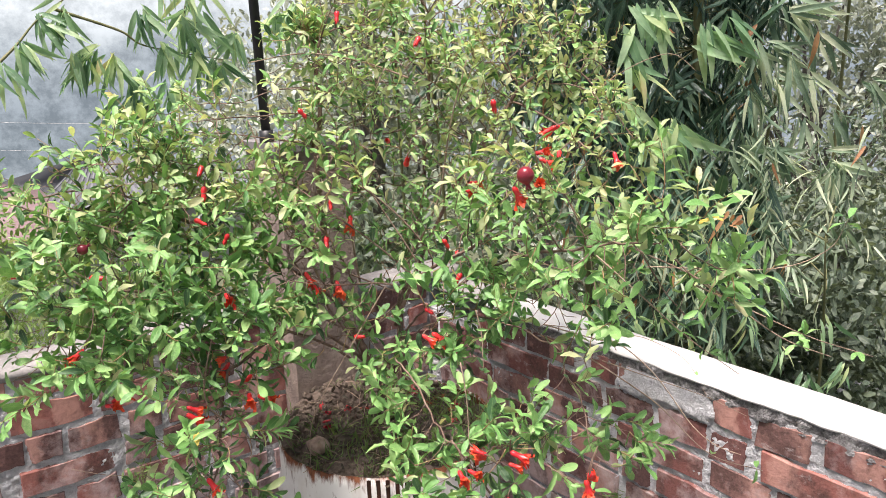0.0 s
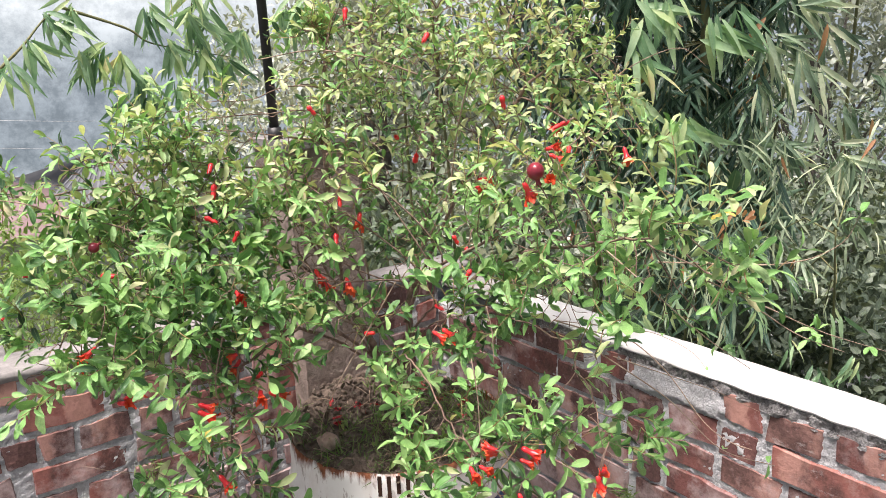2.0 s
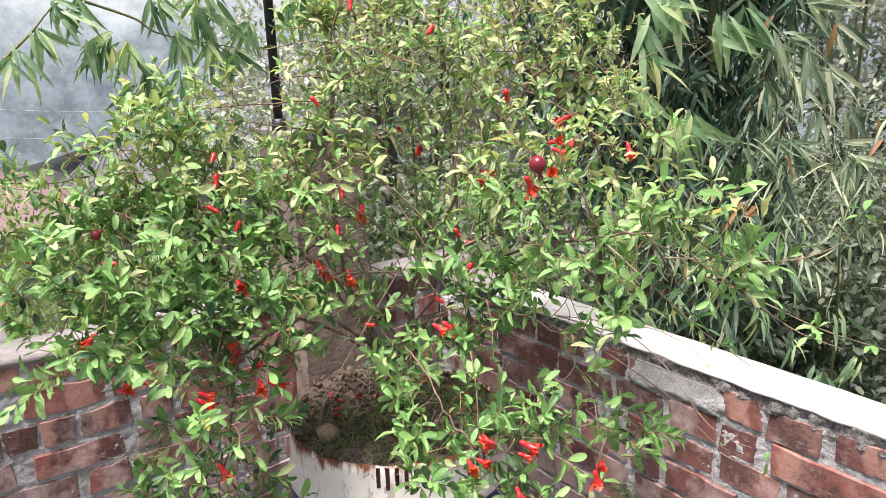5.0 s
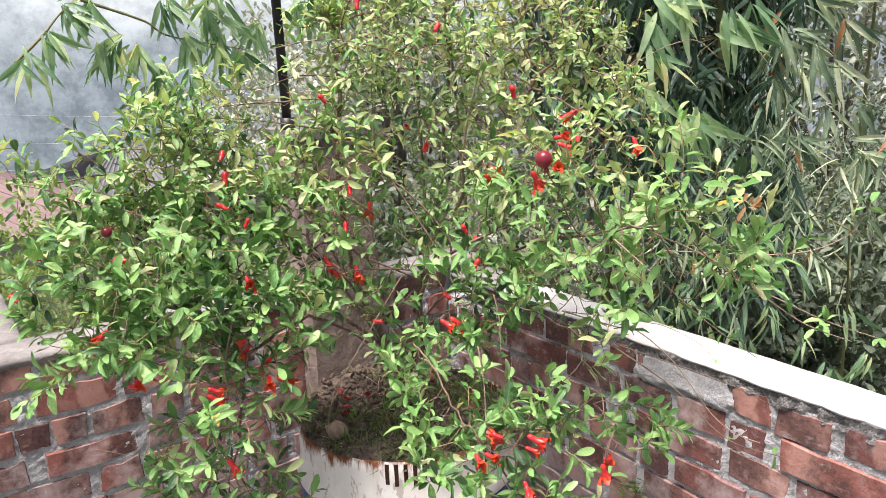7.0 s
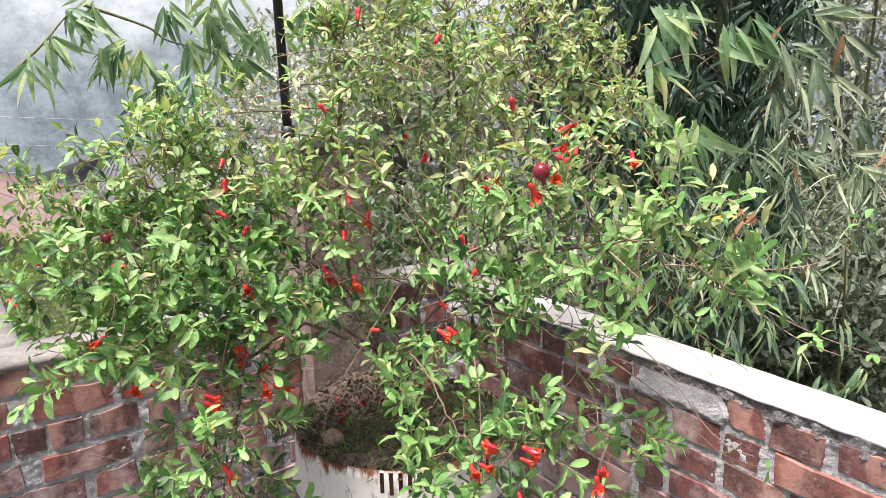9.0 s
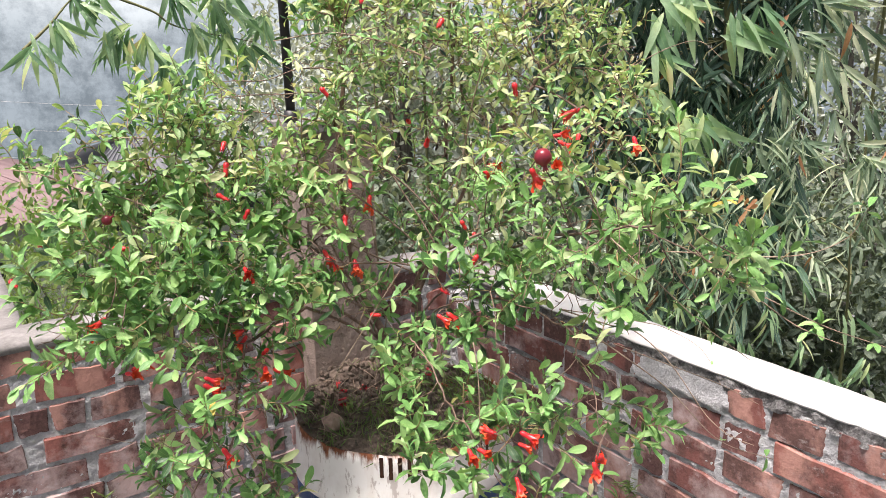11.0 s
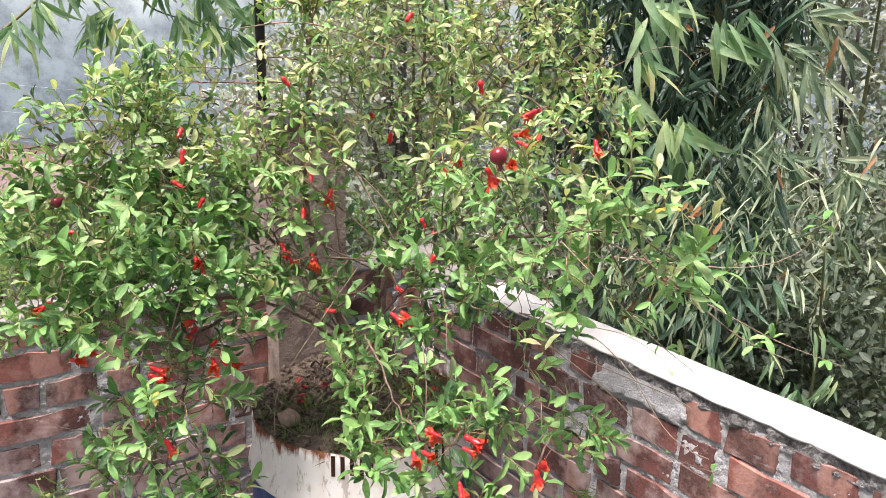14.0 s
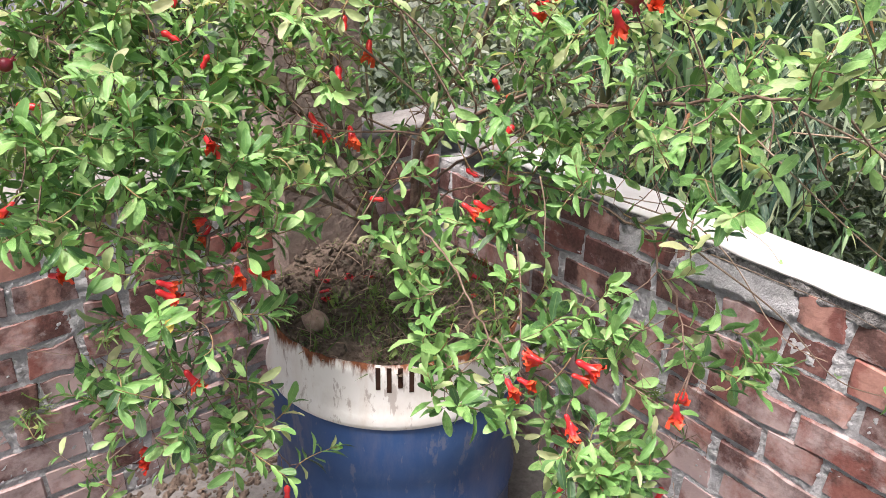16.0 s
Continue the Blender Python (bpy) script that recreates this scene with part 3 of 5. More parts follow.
def lump(name, at, size, seed, mat, label, category, squash=0.8, group=""):
    bm = bmesh.new()
    bmesh.ops.create_icosphere(bm, subdivisions=2, radius=size)
    for v in bm.verts:
        v.co *= 1 + 0.3 * noise.noise(v.co / size * 1.3 + Vector((seed, 0, 0)))
        v.co.z *= squash
    ob = part(name, bm, mat, smooth=True)
    ob.location = at
    return tagged(ob, label, category, group)


lump("stone", (DRUM[0] - 0.200, DRUM[1] - 0.008, soil_z(-0.200, -0.008) + 0.016), 0.027, 3.0, STONE, "round pale brown stone on the soil", "stone")
rng = np.random.default_rng(11)
bm = bmesh.new()
for k in range(1000):
    a, r = rng.uniform(0, 2 * math.pi), R * 0.95 * math.sqrt(rng.uniform())
    x, y = r * math.cos(a), r * math.sin(a)
    s = rng.uniform(0.002, 0.009) * (1.5 if y > 0.04 else 0.8)
    m = Matrix.Translation((x, y, soil_z(x, y) + s * 0.4)) @ Euler(rng.uniform(0, 6, 3)).to_matrix().to_4x4() @ Matrix.Diagonal((s, s * 0.8, s * 0.6, 1))
    bmesh.ops.create_icosphere(bm, subdivisions=1, radius=1, matrix=m)
clods = part("clods", bm, SOIL)
clods.location = (*DRUM, 0)
tagged(clods, "loose clods and crumbs of soil", "soil clods", kind="stuff")

# dead leaves and broken twigs on the soil
n = 260
a, r = rng.uniform(0, 2 * math.pi, n), R * 0.94 * np.sqrt(rng.uniform(0, 1, n))
px, py = r * np.cos(a), r * np.sin(a)
base = np.array([[x + DRUM[0], y + DRUM[1], soil_z(x, y) + 0.003] for x, y in zip(px, py)])
debris = thing("soil_litter", "dark dead leaves and broken twigs lying on the soil", "leaf litter", kind="stuff")
leaf_part("dead_leaves", OBLONG_FLAT, base, frames_for(unit(rng, n) * np.array([1, 1, 0.25]), np.array([[0, 0, 1.0]]) + 0.35 * rng.normal(size=(n, 3))), rng.uniform(0.010, 0.030, n), LITTER, debris)
verts, faces = [], []
for x, y in zip(px[:110], py[:110]):
    d = rng.normal(size=2) * 0.02
    p = np.array([x + DRUM[0], y + DRUM[1], soil_z(x, y) + 0.004])
    v, f = tube([p, p + np.array([d[0], d[1], 0.004]), p + np.array([d[0] * 2, d[1] * 2.2, 0.002])], [0.0012, 0.001, 0.0008], 4)
    faces += [tuple(q + len(verts) for q in g) for g in f]
    verts += v
mesh_object("broken_twigs", verts, faces, TWIG, debris, "thin pale broken twigs")

# weeds and grass on the soil
n = 1900
a, r = rng.uniform(0, 2 * math.pi, n), R * 0.93 * np.sqrt(rng.uniform(0, 1, n))
px, py = r * np.cos(a), r * np.sin(a)
keep = (np.array([noise.noise((x * 8, y * 8, 4)) for x, y in zip(px, py)]) + (py < 0.05) * 0.3) > 0.0
px, py = px[keep], py[keep]
base = np.array([[x + DRUM[0], y + DRUM[1], soil_z(x, y) - 0.002] for x, y in zip(px, py)])
d = unit(rng, len(base)) * 0.9 + np.array([0, 0, 0.85])
weeds = thing("grass", "short green weeds growing on the soil", "grass", kind="stuff", at=(0, 0, 0))
leaf_part("blades", BLADE, base, frames_for(d, unit(rng, len(base))), rng.uniform(0.018, 0.055, len(base)), GRASS, weeds)
tufts = rng.uniform(-1, 1, (26, 2)) * np.array([0.19, 0.14]) - np.array([0.02, 0.09])
tb = np.repeat(tufts, 7, axis=0) + rng.normal(size=(26 * 7, 2)) * 0.006
tb = tb[np.hypot(tb[:, 0], tb[:, 1]) < R * 0.93]
tb3 = np.array([[x + DRUM[0], y + DRUM[1], soil_z(x, y) + 0.004] for x, y in tb])
leaf_part("weed_leaves", OVAL, tb3, frames_for(unit(rng, len(tb3)) + np.array([0, 0, 0.6]), np.array([[0, 0, 1.0]]) + 0.4 * rng.normal(size=tb3.shape)), rng.uniform(0.012, 0.026, len(tb3)), FERN, weeds)

# ---- the pomegranate shrub ----
shrub = thing("pomegranate_shrub", "bushy pomegranate shrub with small glossy leaves and red flowers", "shrub", at=(*DRUM, 0.55))
ORIGIN = np.array([*DRUM, 0.55])
LEAVES = {"base": [], "dir": [], "up": [], "size": [], "limb": []}


def grow(attract, path, step=0.020, reach=0.30, kill=0.025, rounds=110, seed=0):
    """Branches that grow from a limb towards the points they are drawn to. Returns nodes, parents and side-growth marks."""
    rng = np.random.default_rng(seed)
    nodes = [p for p in path]
    parent = [-1] + list(range(len(path) - 1))
    alive = np.array(attract)
    for _ in range(rounds):
        if not len(alive):
            break
        arr = np.array(nodes)
        d = np.linalg.norm(alive[:, None] - arr[None], axis=2)
        near, dist = d.argmin(1), d.min(1)
        pull = {}
        for i, a in enumerate(near):
            if dist[i] < reach:
                pull.setdefault(a, []).append((alive[i] - arr[a]) / max(dist[i], 1e-6))
        if not pull:
            break
        for a, ds in pull.items():
            v = np.sum(ds, 0) + rng.normal(size=3) * 0.22
            if parent[a] >= 0:
                v = v / max(np.linalg.norm(v), 1e-6) + 0.45 * (nodes[a] - nodes[parent[a]]) / step
            nodes.append(nodes[a] + step * v / max(np.linalg.norm(v), 1e-6))
            parent.append(a)
        arr = np.array(nodes[-len(pull):])
        alive = alive[np.linalg.norm(alive[:, None] - arr[None], axis=2).min(1) > kill]
    return np.array(nodes), parent


def limb(path, clumps, thick, points, seed, leaf=(0.027, 0.045), droop=0.0, leafy=0.9):
    """One limb of the shrub: a stem along path, twigs that fill the clumps (x, y, z, radius), and leaves on the twigs."""
    rng = np.random.default_rng(seed)
    stem = spline(path, max(6, int(sum(np.linalg.norm(np.diff(np.array(path), axis=0), axis=1)) / 0.03)))
    stem = stem + rng.normal(size=stem.shape) * 0.004 * np.linspace(0, 1, len(stem))[:, None]
    total = sum(c[3] ** 2 for c in clumps)
    pts = []
    for x, y, z, r in clumps:
        k = max(4, int(points * r * r / total))
        u = unit(rng, k) * rng.uniform(0, 1, (k, 1)) ** 0.4 * r * np.array([1.15, 1.15, 1.0])
        pts.append(np.array([x, y, z]) + u)
    nodes, parent = grow(np.concatenate(pts), list(stem), reach=0.5, seed=seed)
    kids = [[] for _ in nodes]
    for i, p in enumerate(parent):
        if p >= 0:
            kids[p].append(i)
    rad = np.zeros(len(nodes))
    order = []
    stack = [0]
    while stack:
        i = stack.pop()
        order.append(i)
        stack += kids[i]
    for i in reversed(order):
        rad[i] = max(0.0008, sum(rad[k] ** 2.9 for k in kids[i]) ** (1 / 2.9)) if kids[i] else 0.0008
    rad = rad * min(1.0, thick / rad[0]) if rad[0] > thick else rad
    for i in range(len(stem)):
        rad[i] = max(rad[i], thick * (1 - 0.8 * i / len(stem)))
    verts, faces = [], []
    starts = [(0, None)]
    while starts:
        i, before = starts.pop()
        chain = ([before] if before is not None else []) + [i]
        while kids[chain[-1]]:
            ks = sorted(kids[chain[-1]], key=lambda k: -rad[k])
            starts += [(k, chain[-1]) for k in ks[1:]]
            chain.append(ks[0])
        if len(chain) > 1:
            rr = [rad[c] for c in chain]
            if before is not None:
                rr[0] = rr[1]
            v, f = tube([nodes[c] - ORIGIN for c in chain], rr, 6 if rr[0] > 0.004 else 4)
            faces += [tuple(k + len(verts) for k in q) for q in f]
            verts += v
    mesh_object("branch", verts, faces, BARK, shrub, smooth=True)
    shoots, shoot_faces = [], []
    bare = -0.06 if leaf[1] < 0.042 else (0.06 if droop else -0.02)

    def add(at, way, up, size):
        for key, value in zip(("base", "dir", "up", "size", "limb"), (at, way, up, size, seed)):
            LEAVES[key].append(value)

    for i in range(1, len(nodes)):
        if rad[i] > 0.0032 or (i < len(stem) * 0.55):
            continue
        d = nodes[i] - nodes[parent[i]]
        d = d / max(np.linalg.norm(d), 1e-6)
        side = np.cross(d, rng.normal(size=3))
        side /= np.linalg.norm(side)
        gap = noise.noise(Vector(nodes[i]) * 9.0) < bare
        if kids[i]:
            if rng.uniform() > leafy * (0.14 if gap else 0.62):
                continue
            for k in range(rng.integers(2, 5)):              # a spur with a few small leaves
                ang = rng.uniform(0, 2 * math.pi)
                s = side * math.cos(ang) + np.cross(d, side) * math.sin(ang)
                v = d * rng.uniform(0.2, 0.9) + s + np.array([0, 0, rng.uniform(0.0, 0.6) - droop])
                add(nodes[i], v, d + np.array([0, 0, 0.9]) + 0.35 * rng.normal(size=3), rng.uniform(*leaf) * rng.uniform(0.6, 0.95))
            continue
        if gap and rng.uniform() < 0.75:
            continue
        # a leafy shoot: opposite pairs of leaves, each pair a quarter turn on from the last
        grow_way = d * 0.8 + np.array([0, 0, 0.55 - 1.6 * droop]) + 0.35 * rng.normal(size=3)
        grow_way /= np.linalg.norm(grow_way)
        length = rng.uniform(0.6, 1.5) * leaf[1]
        pairs = max(2, int(length / rng.uniform(0.009, 0.014)))
        bend = 0.25 * rng.normal(size=3)
        line = [nodes[i] + length * u * (grow_way + bend * u) for u in np.linspace(0, 1, pairs + 1)]
        v, f = tube([p - ORIGIN for p in line], list(np.linspace(0.0011, 0.0006, pairs + 1)), 4)
        shoot_faces += [tuple(k + len(shoots) for k in q) for q in f]
        shoots += v
        side = np.cross(grow_way, side)
        side /= np.linalg.norm(side)
        turn = rng.uniform(0, math.pi)
        for k in range(pairs + 1):
            u = k / pairs
            open_ = radians(68 - 40 * u + rng.uniform(-10, 10))
            for flip in (0, math.pi):
                if rng.uniform() < 0.08:
                    continue
                a = turn + k * math.pi / 2 + flip + rng.uniform(-0.25, 0.25)
                s = side * math.cos(a) + np.cross(grow_way, side) * math.sin(a)
                v = grow_way * math.cos(open_) + s * math.sin(open_) + np.array([0, 0, -0.12])
                big = rng.uniform(*leaf) * (0.62 + 0.40 * math.sin(math.pi * (0.15 + 0.75 * u)))
                add(line[k], v, grow_way + np.array([0, 0, 0.5]) + 0.25 * rng.normal(size=3), big)
    if shoots:
        mesh_object("shoot", shoots, shoot_faces, SHOOT, shrub, "slender reddish green leafy shoots", smooth=True)["kind"] = "stuff"


S1, S2 = (-0.372, -0.36, 0.57), (-0.33, -0.335, 0.57)   # where the stems leave the soil
limb([S1, (-0.43, -0.352, 0.725), (-0.47, -0.36, 0.815), (-0.51, -0.37, 0.90), (-0.56, -0.40, 1.15), (-0.52, -0.38, 1.5)], [(-0.47, -0.39, 1.51, 0.13), (-0.59, -0.41, 1.39, 0.09), (-0.79, -0.37, 1.30, 0.12), (-0.57, -0.41, 1.26, 0.09)], 0.0125, 640, 21, (0.020, 0.037))
limb([S2, (-0.317, -0.33, 0.834), (-0.287, -0.33, 0.936), (-0.251, -0.33, 1.035), (-0.255, -0.38, 1.2), (-0.27, -0.44, 1.5)], [(-0.27, -0.46, 1.54, 0.16), (-0.41, -0.47, 1.39, 0.15), (-0.36, -0.53, 1.23, 0.14), (-0.42, -0.55, 1.05, 0.09)], 0.0105, 820, 22, (0.020, 0.037))
limb([(-0.37, -0.39, 0.82), (-0.33, -0.46, 1.0), (-0.28, -0.56, 1.2), (-0.17, -0.68, 1.42)], [(-0.12, -0.64, 1.49, 0.14), (-0.26, -0.64, 1.38, 0.13), (-0.13, -0.79, 1.39, 0.09), (-0.20, -0.90, 1.28, 0.09)], 0.006, 900, 23, (0.020, 0.039))
limb([(-0.445, -0.345, 0.78), (-0.53, -0.36, 0.92), (-0.72, -0.40, 1.08), (-0.95, -0.38, 1.22)], [(-0.91, -0.35, 1.28, 0.11), (-1.03, -0.36, 1.21, 0.09), (-1.16, -0.26, 1.24, 0.04), (-0.82, -0.45, 1.18, 0.11)], 0.0042, 640, 24, (0.025, 0.047))
limb([(-0.43, -0.335, 0.72), (-0.56, -0.38, 0.84), (-0.78, -0.46, 0.99), (-1.02, -0.44, 1.06)], [(-0.97, -0.43, 1.10, 0.12), (-1.11, -0.41, 1.07, 0.09), (-1.06, -0.47, 0.97, 0.10), (-1.17, -0.47, 0.96, 0.06), (-0.88, -0.52, 1.01, 0.10)], 0.0042, 900, 25, (0.029, 0.053))
limb([(-0.42, -0.325, 0.67), (-0.54, -0.42, 0.80), (-0.72, -0.53, 0.92), (-0.86, -0.56, 0.88), (-0.91, -0.58, 0.72)], [(-0.95, -0.51, 0.90, 0.09), (-0.90, -0.57, 0.79, 0.09), (-0.96, -0.57, 0.69, 0.09), (-0.93, -0.62, 0.57, 0.06), (-0.81, -0.60, 0.92, 0.06)], 0.0035, 520, 26, (0.027, 0.050), 0.1, 0.7)
limb([(-0.37, -0.36, 0.70), (-0.40, -0.46, 0.82), (-0.48, -0.60, 0.98), (-0.43, -0.78, 1.10)], [(-0.63, -0.52, 1.08, 0.08), (-0.40, -0.85, 1.20, 0.10), (-0.41, -0.82, 1.08, 0.10), (-0.52, -0.63, 0.83, 0.07), (-0.66, -0.49, 1.19, 0.08), (-0.63, -0.58, 0.95, 0.075), (-0.71, -0.57, 1.03, 0.06), (-0.58, -0.55, 1.24, 0.08), (-0.56, -0.55, 0.92, 0.06), (-0.50, -0.58, 1.02, 0.06)], 0.0055, 920, 27, (0.025, 0.045))
limb([(-0.37, -0.38, 0.76), (-0.36, -0.50, 0.88), (-0.38, -0.80, 1.06), (-0.40, -1.06, 1.14), (-0.43, -1.25, 1.19)], [(-0.39, -1.06, 1.15, 0.09), (-0.45, -1.25, 1.22, 0.05), (-0.47, -1.32, 1.25, 0.03), (-0.41, -1.34, 1.16, 0.03), (-0.41, -1.18, 1.12, 0.05), (-0.44, -1.01, 1.05, 0.08), (-0.45, -1.17, 1.05, 0.03), (-0.37, -1.24, 1.08, 0.05), (-0.38, -1.30, 1.13, 0.045), (-0.44, -0.99, 1.26, 0.06)], 0.0032, 640, 28, (0.025, 0.047))
limb([S2, (-0.42, -0.52, 0.82), (-0.46, -0.78, 0.96), (-0.45, -1.02, 0.97), (-0.47, -1.14, 0.86)], [(-0.49, -0.81, 0.94, 0.07), (-0.44, -1.09, 0.95, 0.04), (-0.47, -1.16, 0.86, 0.06), (-0.49, -1.03, 0.81, 0.06)], 0.0021, 300, 29, (0.027, 0.050), 0.1, 0.7)
limb([S2, (-0.46, -0.48, 0.76), (-0.58, -0.74, 0.88), (-0.60, -0.88, 0.82), (-0.56, -0.96, 0.70)], [(-0.63, -0.85, 0.81, 0.06), (-0.56, -0.93, 0.78, 0.07), (-0.55, -0.96, 0.68, 0.06), (-0.54, -1.05, 0.63, 0.06), (-0.64, -0.90, 0.71, 0.04)], 0.0021, 360, 30, (0.027, 0.050), 0.1, 0.7)
limb([(-0.58, -0.90, 0.78), (-0.53, -0.98, 0.66), (-0.47, -1.04, 0.57), (-0.42, -1.08, 0.49)], [(-0.50, -1.02, 0.57, 0.05), (-0.41, -1.09, 0.53, 0.055), (-0.50, -1.00, 0.49, 0.045), (-0.40, -1.12, 0.64, 0.045)], 0.0020, 130, 31, (0.029, 0.050), 0.1, 0.7)
limb([(-0.91, -0.58, 0.74), (-0.87, -0.61, 0.63), (-0.83, -0.63, 0.54), (-0.80, -0.63, 0.46)], [(-0.80, -0.62, 0.45, 0.035), (-0.86, -0.60, 0.58, 0.06), (-0.91, -0.60, 0.52, 0.05)], 0.0020, 100, 32, (0.029, 0.050), 0.1, 0.7)
limb([(-0.93, -0.57, 0.70), (-0.97, -0.55, 0.63), (-1.02, -0.53, 0.56), (-1.08, -0.53, 0.53)], [(-1.00, -0.48, 0.46, 0.035), (-1.13, -0.36, 0.49, 0.025), (-1.05, -0.46, 0.42, 0.03), (-1.04, -0.50, 0.60, 0.03)], 0.0016, 56, 33, (0.026, 0.042), 0.1, 0.6)
limb([(-0.42, -0.33, 0.70), (-0.55, -0.40, 0.90), (-0.63, -0.45, 1.00), (-0.67, -0.46, 1.08)], [(-0.67, -0.45, 1.09, 0.07), (-0.70, -0.47, 0.99, 0.06), (-0.62, -0.50, 1.08, 0.06), (-0.63, -0.53, 0.99, 0.045)], 0.0035, 300, 34, (0.025, 0.047))

# places of the open flowers and of the buds and fruit, fitted to the camera's view
OPEN = [(-0.56, -0.54, 1.15), (-0.43, -0.77, 1.215), (-0.53, -0.78, 0.945), (-0.67, -0.56, 1.03), (-0.62, -0.57, 1.025), (-0.33, -0.92, 1.335), (-0.25, -0.99, 1.285), (-0.40, -0.95, 1.285), (-1.07, -0.50, 0.865), (-1.10, -0.49, 0.975), (-0.86, -0.56, 0.92), (-0.96, -0.58, 0.835), (-0.95, -0.63, 0.72), (-0.83, -0.61, 0.845), (-0.61, -0.96, 0.755), (-0.57, -0.99, 0.785), (-0.55, -1.03, 0.80), (-0.50, -1.16, 0.785), (-0.57, -1.05, 0.72), (-0.86, -0.58, 1.05), (-0.99, -0.50, 0.50), (-0.47, -0.96, 1.245), (-0.44, -0.99, 1.245)]
BUDS = [(-0.45, -0.72, 1.11), (-0.43, -0.74, 1.08), (-0.67, -0.56, 1.38), (-0.39, -0.58, 1.51), (-0.52, -0.47, 1.57), (-0.32, -0.73, 1.38), (-0.84, -0.47, 1.28), (-0.84, -0.47, 1.24), (-0.87, -0.48, 1.18), (-0.82, -0.52, 1.15), (-0.63, -0.56, 1.12), (-1.18, -0.35, 1.11), (-1.24, -0.39, 1.05), (-1.07, -0.47, 1.10), (-0.46, -0.61, 1.25), (-0.43, -0.75, 1.04), (-0.53, -0.76, 0.99), (-0.61, -0.61, 0.91), (-0.83, -0.59, 0.88), (-0.60, -0.53, 1.19), (-0.33, -0.93, 1.29), (-0.80, -0.62, 0.41), (-0.50, -0.99, 0.53), (-0.38, -1.09, 0.53), (-0.48, -0.58, 1.30)]
FRUITS = [(-0.46, -0.98, 1.265), (-0.49, -0.96, 0.60), (-1.07, -0.45, 1.15)]
lb, ld, lu, ls, ll = (np.array(LEAVES[k]) for k in ("base", "dir", "up", "size", "limb"))
clear = np.ones(len(lb), bool)
STEMS = [(-0.39, -0.355, 0.63), (-0.41, -0.353, 0.68), (-0.43, -0.352, 0.725), (-0.45, -0.356, 0.77), (-0.47, -0.36, 0.815), (-0.317, -0.33, 0.834), (-0.30, -0.33, 0.885), (-0.287, -0.33, 0.936)]
# leaves between these places and the camera are dropped, so that they show
for q in OPEN + BUDS + FRUITS + STEMS:
    far_off = lb + 0.5 * ls[:, None] * ld / np.linalg.norm(ld, axis=1, keepdims=True) - np.array(q)
    toward = far_off @ np.array([-0.62, -0.74, 0.27])
    clear &= (np.linalg.norm(far_off - np.outer(toward, [-0.62, -0.74, 0.27]), axis=1) > 0.026) | (toward < -0.01) | (toward > (0.10 if q not in STEMS else 0.45))
crowd = {}
for i, q in enumerate(np.floor(lb / 0.022).astype(int)):          # no knots of too many leaves
    crowd[tuple(q)] = crowd.get(tuple(q), 0) + 1
    clear[i] &= crowd[tuple(q)] <= 9
lb, ld, lu, ls, ll = lb[clear], ld[clear], lu[clear], ls[clear], ll[clear]
rng = np.random.default_rng(5)
lt = frames_for(ld, lu)
kind_of = np.where(lb[:, 2] > 1.15, rng.choice([0, 1, 2, 2, 2], len(lb)), rng.integers(0, 3, len(lb)))
near = np.zeros(len(lb), bool)
front = np.flatnonzero((ls > 0.037) & np.isin(ll, (25, 28, 29, 30, 31, 32, 33)) & (lb[:, 1] < -0.42))
near[rng.choice(front, min(300, len(front)), replace=False)] = True
# young leaves; their larger share high up paints the brighter light on the crown
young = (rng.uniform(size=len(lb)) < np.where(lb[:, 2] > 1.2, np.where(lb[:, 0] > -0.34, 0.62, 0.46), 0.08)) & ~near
for name, sel, shape, mat in (("foliage", (kind_of == 0) & ~near & ~young, OBLONG, LEAF), ("foliage", (kind_of == 1) & ~near & ~young, OBLONG_FLAT, LEAF), ("foliage", (kind_of == 2) & ~near & ~young, OBLONG_SLIM, LEAF), ("young_foliage", young, OBLONG, LEAF_YOUNG_LIT)):
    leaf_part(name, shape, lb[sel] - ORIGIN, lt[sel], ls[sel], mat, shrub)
single = []
for shape in (OBLONG, OBLONG_FLAT, OBLONG_SLIM):
    me = leaf_mesh("leaf", shape, np.zeros((1, 3)), np.eye(3)[None], np.ones(1))
    me.materials.append(LEAF)
    single.append(me)
for i in np.flatnonzero(near):
    ob = new("leaf", single[int(kind_of[i])])
    ob.parent = shrub
    m = Matrix([list(row) for row in lt[i] * ls[i]]).to_4x4()
    m.translation = Vector(lb[i] - ORIGIN)
    ob.matrix_basis = m


def straggler(path, thick, leaves, seed, first=14, size=(0.022, 0.036)):
    """A long thin twig with a few leaf pairs near its end."""
    rng = np.random.default_rng(seed)
    pts = spline(path, 26)
    v, f = tube([p - ORIGIN for p in pts], list(np.linspace(thick, thick * 0.45, 26)), 5)
    tw = mesh_object("twig", v, f, TWIG, shrub, "long thin pale twig", smooth=True)
    if leaves:
        idx = np.repeat(rng.choice(np.arange(first, 26), leaves // 2 + 1), 2)[:leaves]
        d = unit(rng, leaves) + np.array([0, 0, 0.45])
        leaf_part("leaves", OBLONG, pts[idx] - ORIGIN, frames_for(d, np.array([[0, 0, 1.0]]) + 0.3 * rng.normal(size=(leaves, 3))), rng.uniform(*size, leaves), LEAF, tw)


